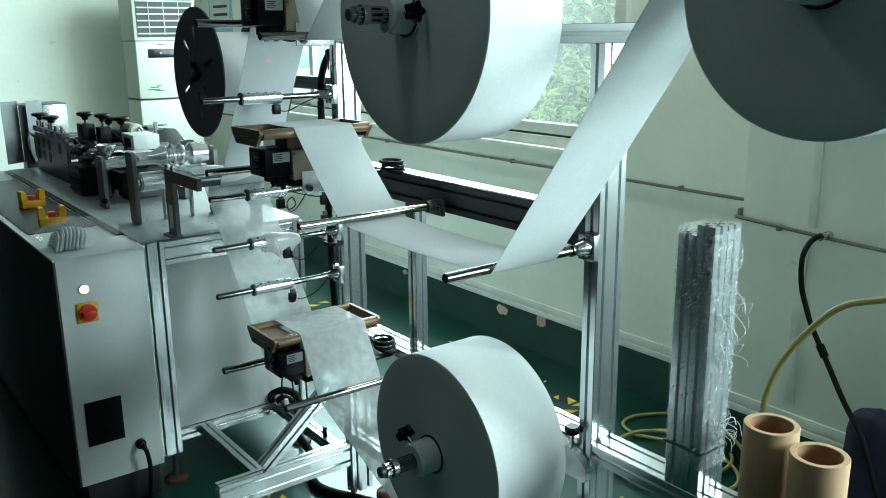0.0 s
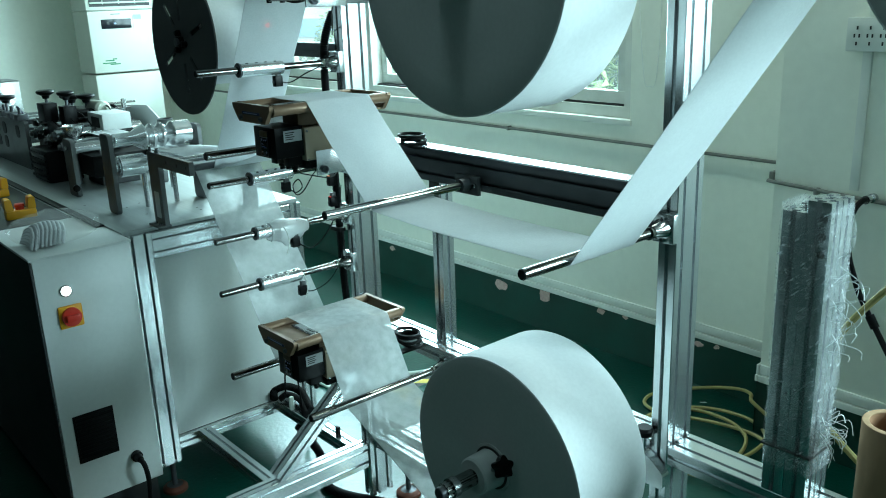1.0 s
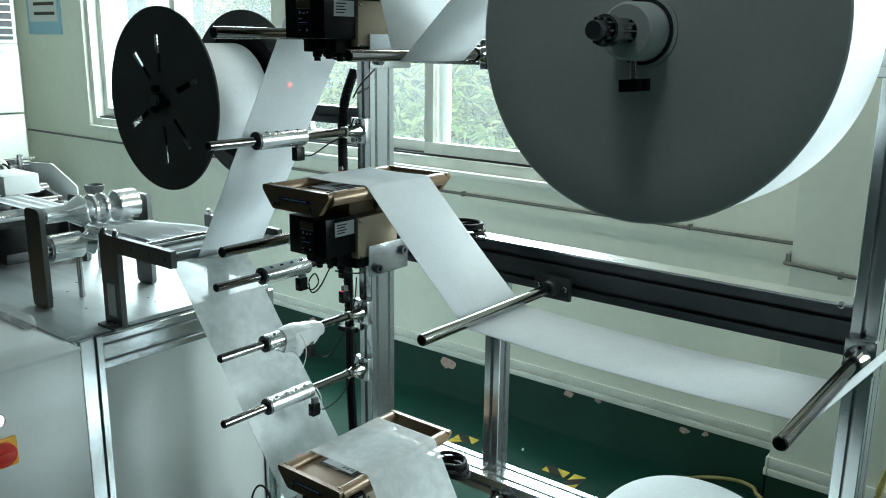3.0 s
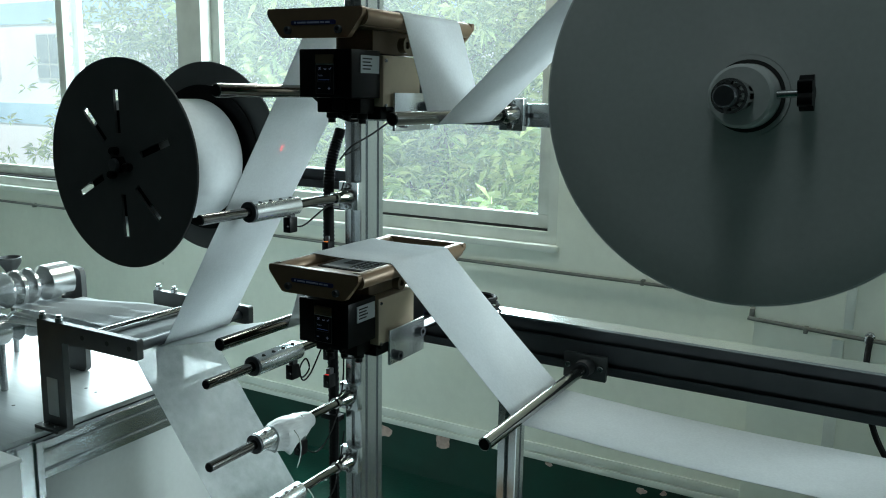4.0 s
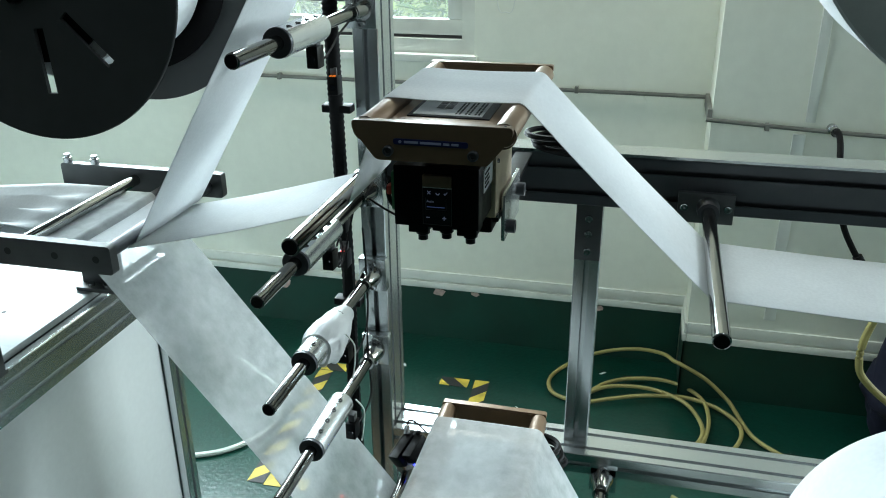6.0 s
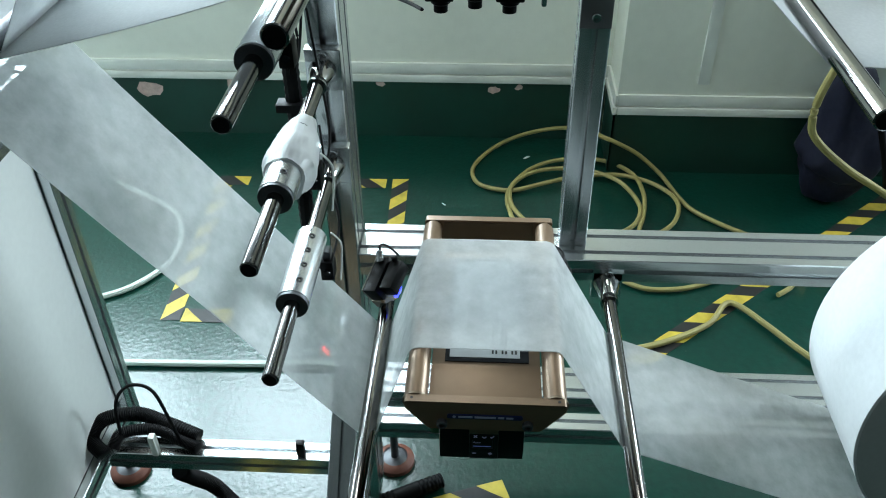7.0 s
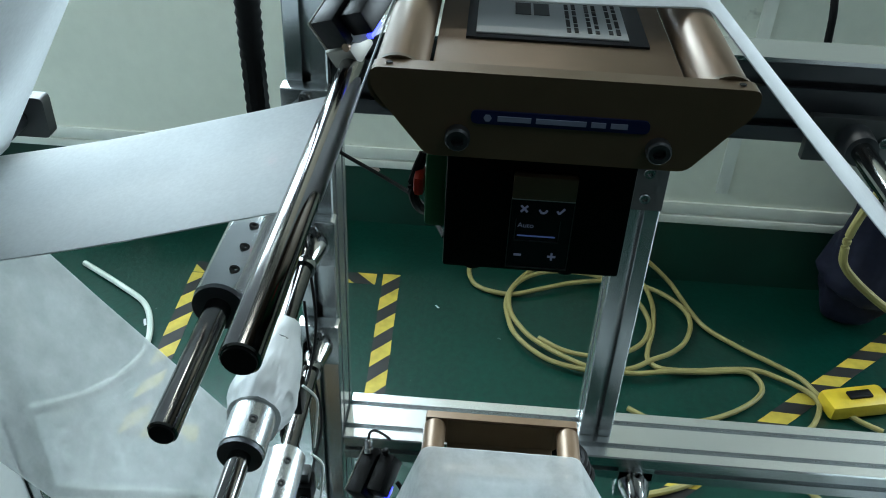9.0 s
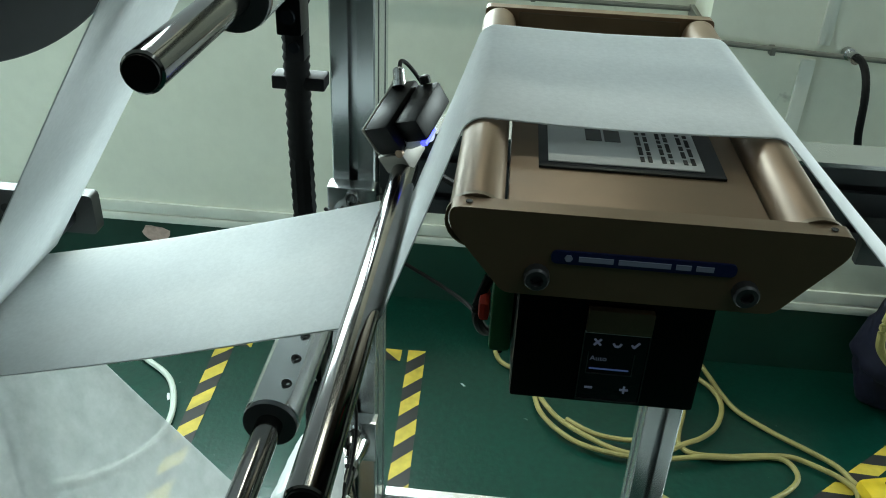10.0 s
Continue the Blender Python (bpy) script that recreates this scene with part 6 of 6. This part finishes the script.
def forming_machine():
    # stand of two upright plates with a roller between them
    t = thing("plate_stand", "upright grey steel plate stand on the table", "machine stand")
    for x in (0.985, 1.30):
        pl = part("plate", prism(bmesh.new(), fillet([(3.37, TZ), (3.455, TZ), (3.455, 1.10), (3.37, 1.10)], 0.014, 4), "x", x, x + 0.015), M_PLATE, t)
        screw(pl, (x - 0.0005, 3.41, 1.07), (-1, 0, 0), 0.007)
    part("roller", R((1.0, 3.41, 1.065), (1.30, 3.41, 1.065), 0.018, 24), M_STEEL, t)
    part("adjuster", L((0.985, 3.375, 0.935), (-0.3, -1, 0), [(0, 0.012), (0.018, 0.012), (0.02, 0.009), (0.02, 0)], 14), M_BLACK, t)
    # dark folding head: motor, pressing rollers, knobs and covers
    t = thing("folding_head", "dark folding head with pressing rollers and black knobs", "machine head")
    part("motor", B(0.99, 1.12, 3.70, 3.90, TZ, 1.025, 0.012), M_BLACK, t)
    for k in range(5):
        part("motor_fin", B(0.985, 0.99, 3.71, 3.89, 0.915 + k * 0.022, 0.923 + k * 0.022), M_BLACK, t)
    part("gearbox", B(1.08, 1.30, 3.46, 3.69, TZ + 0.04, 1.02, 0.006), M_BLACK, t)
    part("gearbox_foot", B(1.12, 1.26, 3.50, 3.66, TZ, TZ + 0.04, 0.003), M_DARKPAINT, t)
    for x in (1.07, 1.36):
        part("cheek", prism(bmesh.new(), fillet([(3.60, TZ), (4.02, TZ), (4.02, 1.09), (3.92, 1.13), (3.60, 1.06)], 0.012, 3), "x", x - 0.007, x + 0.007), M_DARKPAINT, t)
    for y, z, r in ((3.63, 1.045, 0.022), (3.72, 1.075, 0.022), (3.80, 1.05, 0.026), (3.88, 1.085, 0.022), (3.97, 1.06, 0.024)):
        part("press_roller", R((1.04, y, z), (1.37, y, z), r, 24), M_STEEL, t, "polished steel pressing roller")
        part("roller_nut", L((1.04, y, z), (-1, 0, 0), [(0, r * 0.75), (0.012, r * 0.75), (0.012, r * 0.4), (0.022, r * 0.4), (0.022, 0)], 6), M_DARKALU, t)
    for x0, x1, y0, y1, z0, z1 in ((1.05, 1.105, 3.85, 3.93, 1.115, 1.185), (1.10, 1.15, 3.77, 3.83, 1.10, 1.175), (1.17, 1.26, 3.84, 3.99, 1.12, 1.150)):
        part("spring_block", B(x0, x1, y0, y1, z0, z1, 0.004), M_BLACK, t)
    for x, y, z, h, r in ((1.078, 3.89, 1.185, 0.028, 0.034), (1.125, 3.80, 1.175, 0.034, 0.032), (1.195, 3.96, 1.15, 0.030, 0.036), (1.225, 3.88, 1.15, 0.034, 0.036)):
        knob_screw(t, x, y, z, h, r)
    part("ivory_drum", L((1.25, 3.90, 1.145), (0.15, -1, 0), [(0, 0), (0, 0.030), (0.006, 0.034), (0.09, 0.034), (0.10, 0.026), (0.10, 0.012), (0.085, 0.012), (0.085, 0)], 24), M_AC, t, "ivory plastic drum")
    cv = part("white_cover", B(1.19, 1.30, 3.62, 3.78, 1.085, 1.146, 0.004), M_WHITEM, t, "white sheet cover with a dark opening")
    part("opening", B(1.187, 1.1905, 3.655, 3.735, 1.093, 1.132), M_INK, cv)
    part("cup", L((1.09, 3.66, 1.062), (0, 0, 1), [(0, 0.016), (0.012, 0.022), (0.035, 0.038), (0.052, 0.041), (0.053, 0.037), (0.03, 0.028), (0.015, 0.0)], 28), M_MILLED, t, "dull aluminium funnel cup")
    part("cup_post", R((1.09, 3.66, TZ), (1.09, 3.66, 1.063), 0.008, 12), M_STEEL, t)
    part("top_bar", B(1.05, 1.38, 3.93, 3.97, 1.105, 1.125, 0.003), M_STEEL, t)
    part("top_bar", B(1.05, 1.38, 3.995, 4.03, 1.085, 1.11, 0.003), M_BLACK, t)
    rnd = random.Random(17)
    for k in range(9):
        x, y = 1.06 + 0.035 * k, 3.56 + rnd.uniform(-0.03, 0.03)
        part("guide_finger", B(x, x + rnd.uniform(0.008, 0.02), y, y + rnd.uniform(0.05, 0.10), 1.021, 1.03 + rnd.uniform(0.004, 0.03), 0.002), (M_STEEL, M_BLACK, M_MILLED)[k % 3], t)
    for k in range(4):
        part("wire", S([(1.10 + k * 0.06, 3.98, 1.10), (1.11 + k * 0.055, 3.86 - 0.02 * k, 1.135 + 0.008 * k), (1.13 + k * 0.05, 3.74, 1.11), (1.15 + k * 0.045, 3.67, 1.01)], 0.003, 6), M_RUBBER, t)
    part("air_tube", S([(1.29, 3.98, 1.135), (1.33, 3.98, 1.150), (1.375, 3.965, 1.125), (1.39, 3.955, 1.05)], 0.007, 10), M_RUBBER, t)
    # rod stand with two arms
    t = thing("rod_stand", "slim steel rod stand with two cross arms", "machine stand")
    part("post", R((1.40, 3.95, TZ), (1.40, 3.95, 1.165), 0.010, 12), M_STEEL, t)
    for z, x0, x1 in ((1.150, 1.33, 1.45), (1.128, 1.36, 1.43)):
        part("arm", R((x0, 3.95, z), (x1, 3.95, z), 0.0045, 10), M_STEEL, t)
    part("clamp", B(1.385, 1.415, 3.935, 3.965, 1.06, 1.09, 0.003), M_DARKALU, t)
    # white sheet guard with a sloped top at the table's far side
    t = thing("sheet_guard", "white sheet-metal guard with a sloped corner", "machine guard")
    part("sheet", prism(bmesh.new(), fillet([(3.66, TZ), (4.26, TZ), (4.26, 1.115), (3.82, 1.142), (3.665, 1.08)], 0.01, 3), "x", 1.445, 1.450), M_WHITEM, t)
    part("fold", B(1.4505, 1.470, 3.68, 4.24, TZ, TZ + 0.005, 0.001), M_WHITEM, t)
    # small funnel behind the forming rollers
    t = thing("small_funnel", "small grey funnel on a thin post", "funnel", (1.29, 3.275, TZ))
    part("post", R((0, 0, 0), (0, 0, 0.205), 0.007, 12), M_STEEL, t)
    part("cone", L((0, 0, 0.200), (0, 0, 1), [(0, 0.008), (0.012, 0.012), (0.034, 0.026), (0.048, 0.028), (0.049, 0.025), (0.034, 0.022), (0.014, 0.0)], 24), M_PLATE, t)
    # roller press with slotted cheek plates
    t = thing("roller_press", "press with slotted grey side plates and black knobs", "machine press")
    for x in (1.04, 1.36):
        pl = part("cheek_plate", prism(bmesh.new(), fillet([(4.08, TZ), (4.67, TZ), (4.67, 1.09), (4.08, 1.10)], 0.012, 3), "x", x - 0.008, x + 0.008), M_PLATE, t, "grey side plate with two rows of dark slots")
        if x < 1.2:
            for yc, z in ((4.608, 1.05), (4.50, 1.05), (4.395, 1.05), (4.194, 1.05), (4.612, 0.99), (4.504, 0.99), (4.395, 0.99)):
                pts = fillet([(yc - 0.027, z - 0.026), (yc + 0.027, z - 0.026), (yc + 0.027, z + 0.026), (yc - 0.027, z + 0.026)], 0.022, 4)
                part("slot_hole", prism(bmesh.new(), pts, "x", x - 0.0095, x - 0.0075), M_INK, pl)
    for k in range(5):
        part("press_roller", R((1.05, 4.15 + k * 0.115, 1.04), (1.35, 4.15 + k * 0.115, 1.04), 0.040, 24), M_STEEL, t)
        part("bearing_block", B(1.02, 1.065, 4.12 + k * 0.115, 4.18 + k * 0.115, 1.10, 1.125, 0.003), M_DARKALU, t)
        part("adjusting_bolt", R((1.04, 4.15 + k * 0.115, 1.125), (1.04, 4.15 + k * 0.115, 1.15), 0.007, 10), M_DARKALU, t)
    for x, y, z in ((1.04, 4.546, 1.125), (1.04, 4.332, 1.125), (1.34, 4.47, 1.09)):
        knob_screw(t, x, y, z, 0.045, 0.040)
    part("cross_tie", B(1.05, 1.35, 4.09, 4.12, 1.085, 1.105, 0.003), M_DARKALU, t)
    part("side_motor", B(1.06, 1.26, 4.72, 4.86, 0.93, 1.06, 0.02), M_BLACK, t)
    part("motor_cable", S([(1.06, 4.78, 1.05), (1.02, 4.74, 1.075), (1.00, 4.70, 1.02), (1.02, 4.69, 0.93)], 0.008, 8), M_RUBBER, t)
    part("blue_tube", S([(1.06, 4.12, 1.10), (1.05, 4.20, 1.145), (1.07, 4.28, 1.135), (1.10, 4.36, 1.10)], 0.005, 8), M_BLUE, t)


def cabinet_top_things():
    for x, y, rz in ((0.775, 3.62, 8), (0.755, 3.22, -4)):
        t = thing("safety_bracket", "amber plastic guard bracket round an emergency button", "guard bracket", (x, y, 0.8986), group="amber brackets")
        part("base", B(-0.045, 0.045, -0.022, 0.022, 0.0, 0.028, 0.005), M_YELLOW, t)
        for s in (-1, 1):
            part("ear", prism(bmesh.new(), fillet([(s * 0.020, 0.028), (s * 0.045, 0.028), (s * 0.045, 0.066), (s * 0.026, 0.066)], 0.006, 3), "y", -0.02, 0.02), M_YELLOW, t)
        part("button", L((0, 0, 0.028), (0, 0, 1), [(0, 0.013), (0.006, 0.013), (0.010, 0.016), (0.018, 0.014), (0.02, 0)], 20), M_RED, t, "red push button")
        t.rotation_euler = (0, 0, radians(rz))
    t = thing("mask_bag", "clear plastic bag with a stack of pleated white masks", "bag of masks", (0.712, 2.82, 0.8985))
    for k in range(9):
        bm = bmesh.new()
        rows = []
        for i in range(11):
            v = i / 10
            row = []
            for j in range(11):
                u = j / 10 - 0.5
                top = 0.062 - 0.07 * u * u - 0.0007 * (k - 4) ** 2
                row.append(bm.verts.new((-0.05 + k * 0.0112 + 0.002 * (i % 2) + 0.012 * v - 0.03 * u * u, u * (0.105 - 0.02 * v), 0.004 + top * v)))
            rows.append(row)
        for a, b in zip(rows, rows[1:]):
            for j in range(10):
                bm.faces.new((a[j], a[j + 1], b[j + 1], b[j]))
        o = part("mask", bm, M_CLOTH, t, "pleated white face mask")
        md = o.modifiers.new("thickness", "SOLIDIFY")
        md.thickness = 0.0065
    bm = bmesh.new()
    bulge(bm, Matrix.Translation((0.035, 0.03, 0.038)) @ Matrix.Diagonal((0.125, 0.12, 0.044, 1)), 4)
    for v in bm.verts:
        v.co += Vector((1, 1, 1)) * 0.0
        v.co += v.co.normalized() * (0.010 * noise.noise(v.co * 40) + 0.004 * noise.noise(v.co * 110))
        v.co.z = max(v.co.z, 0.001)
    shade(part("film", bm, M_BAG, t, "crumpled clear plastic film"), 30)


def far_things():
    t = thing("side_workbench", "white workbench with grey steel guards beyond the machine", "workbench", (0.85, 6.0, 0))
    part("body", B(-0.55, 0.16, -0.25, 0.5, 0.0, 0.84, 0.006), M_WHITEM, t)
    part("top", B(-0.57, 0.18, -0.27, 0.52, 0.84, 0.87, 0.004), M_WHITEM, t)
    part("tray", B(-0.4, 0.1, -0.15, 0.35, 0.87, 1.0, 0.01), M_DARKPAINT, t)
    for x, y in ((1.035, 5.0), (1.155, 5.0)):
        g = thing("steel_guard", "open grey sheet-steel guard box", "machine guard", (x, y, 0), group="steel guards")
        part("wing", prism(bmesh.new(), [(-0.092, -0.05), (-0.002, 0.0), (-0.002, 0.005), (-0.092, -0.045)], "z", 0.9, 1.225), M_PLATE, g)
        part("face", B(0.0, 0.122, 0.0, 0.005, 0.9, 1.195, 0.001), M_PLATE if x < 1.1 else M_MILLED, g)
        part("lid", B(0.0, 0.122, 0.0, 0.2, 1.196, 1.201, 0.001), M_PLATE, g)
        part("stand", B(0.02, 0.10, 0.05, 0.15, 0.0, 0.9, 0.002), M_DARKPAINT, g)
    b = thing("cardboard_sheet", "flat piece of brown cardboard on the floor", "cardboard", (0.62, 2.45, 0))
    part("sheet", B(-0.13, 0.10, -0.1, 0.14, 0.001, 0.008, 0.001), M_CARD, b)


def low_cables():
    c = thing("cable_bundle", "black corrugated cables tied over the low rail", "cable bundle")
    part("tube", S([(1.325, 2.735, 0.230), (1.345, 2.762, 0.246), (1.385, 2.755, 0.25), (1.405, 2.70, 0.247), (1.395, 2.645, 0.236), (1.375, 2.58, 0.226)], 0.0125, 10, 30, 0.12), M_RUBBER, c)
    part("tube", S([(1.34, 2.725, 0.226), (1.365, 2.715, 0.240), (1.38, 2.66, 0.236), (1.365, 2.61, 0.226), (1.35, 2.575, 0.224)], 0.010, 10, 30, 0.12), M_RUBBER, c)
    part("loop", S([(1.36, 2.715, 0.235), (1.36, 2.708, 0.31), (1.36, 2.69, 0.352), (1.36, 2.662, 0.373), (1.36, 2.632, 0.358), (1.36, 2.618, 0.29), (1.36, 2.61, 0.235)], 0.003, 8), M_RUBBER, c)
    part("tie", B(1.337, 1.352, 2.645, 2.657, 0.213, 0.262, 0.004), M_TRIM, c, "white cable tie")
    part("rail_clip", B(1.35, 1.362, 2.385, 2.40, 0.2125, 0.245, 0.002), M_BLACK, c)
    part("floor_hose", S([(1.345, 2.62, 0.165), (1.375, 2.615, 0.11), (1.40, 2.59, 0.05), (1.375, 2.54, 0.019), (1.345, 2.48, 0.016), (1.335, 2.42, 0.016), (1.355, 2.35, 0.016), (1.40, 2.27, 0.016), (1.46, 2.15, 0.016)], 0.014, 10, 30, 0.12), M_RUBBER, c)
    for x, y, z in ((1.352, 1.99, 0.672), (1.40, 1.995, 1.192)):
        b = thing("cable_coil", "small coil of black cable on the beam", "cable coil", (x, y, z), group="cable coils")
        for k in range(4):
            bm = bmesh.new()
            pts = []
            for i in range(25):
                a = 2 * math.pi * i / 24
                pts.append(Vector(((0.026 + 0.003 * (k % 2)) * math.cos(a), (0.036 - 0.003 * (k % 3)) * math.sin(a) + 0.004 * k, -0.017 + 0.007 * k + (0.006 - 0.002 * k) * math.sin(a + 1.3 * k))))
            sweep(bm, pts, 0.0042, 7)
            part("turn", bm, M_RUBBER, b)


room()
window()
outside()
wall_fixtures()
floor_things()
air_conditioner()
wall_poster()
machine_frame()
rods_and_sensors()
for z, y in ((1.694, 2.078), (1.310, 2.085), (0.755, 2.072)):
    tension_unit(z, y)
edge_sensor((1.30, 2.222, 1.20))
edge_sensor((1.32, 2.212, 0.625))
rolls = {}
for key, lab in (("upper", "large white nonwoven cloth roll on a chucked shaft"), ("lower", "large white cloth roll on the lower shaft"), ("front", "white nonwoven cloth roll high on the front of the stand")):
    rolls[key] = cloth_roll(FACES[key], *ROLLS[key], lab)
webs()
paper_reel()
roll_bearings()
wrapped_bundle()
card_tube(1.436, 0.808, 0.6455, 0.831)
card_tube(1.414, 0.700, 0.6455, 0.82)
work_table()
control_cabinet()
web_bracket()
former_stand()
forming_machine()
cabinet_top_things()
far_things()
low_cables()


# ---- what moves ----
def motions():
    # the rolls unwind: degrees a second about their shafts
    for key, start, speed in (("upper", 86, -90), ("lower", -60, 118), ("front", 30, -105)):
        y, z, r = ROLLS[key]
        walk(rolls[key], [(k * 0.5, pose(FACES[key], y, z, start + speed * k * 0.5, 0, 0)) for k in range(21)])


motions()
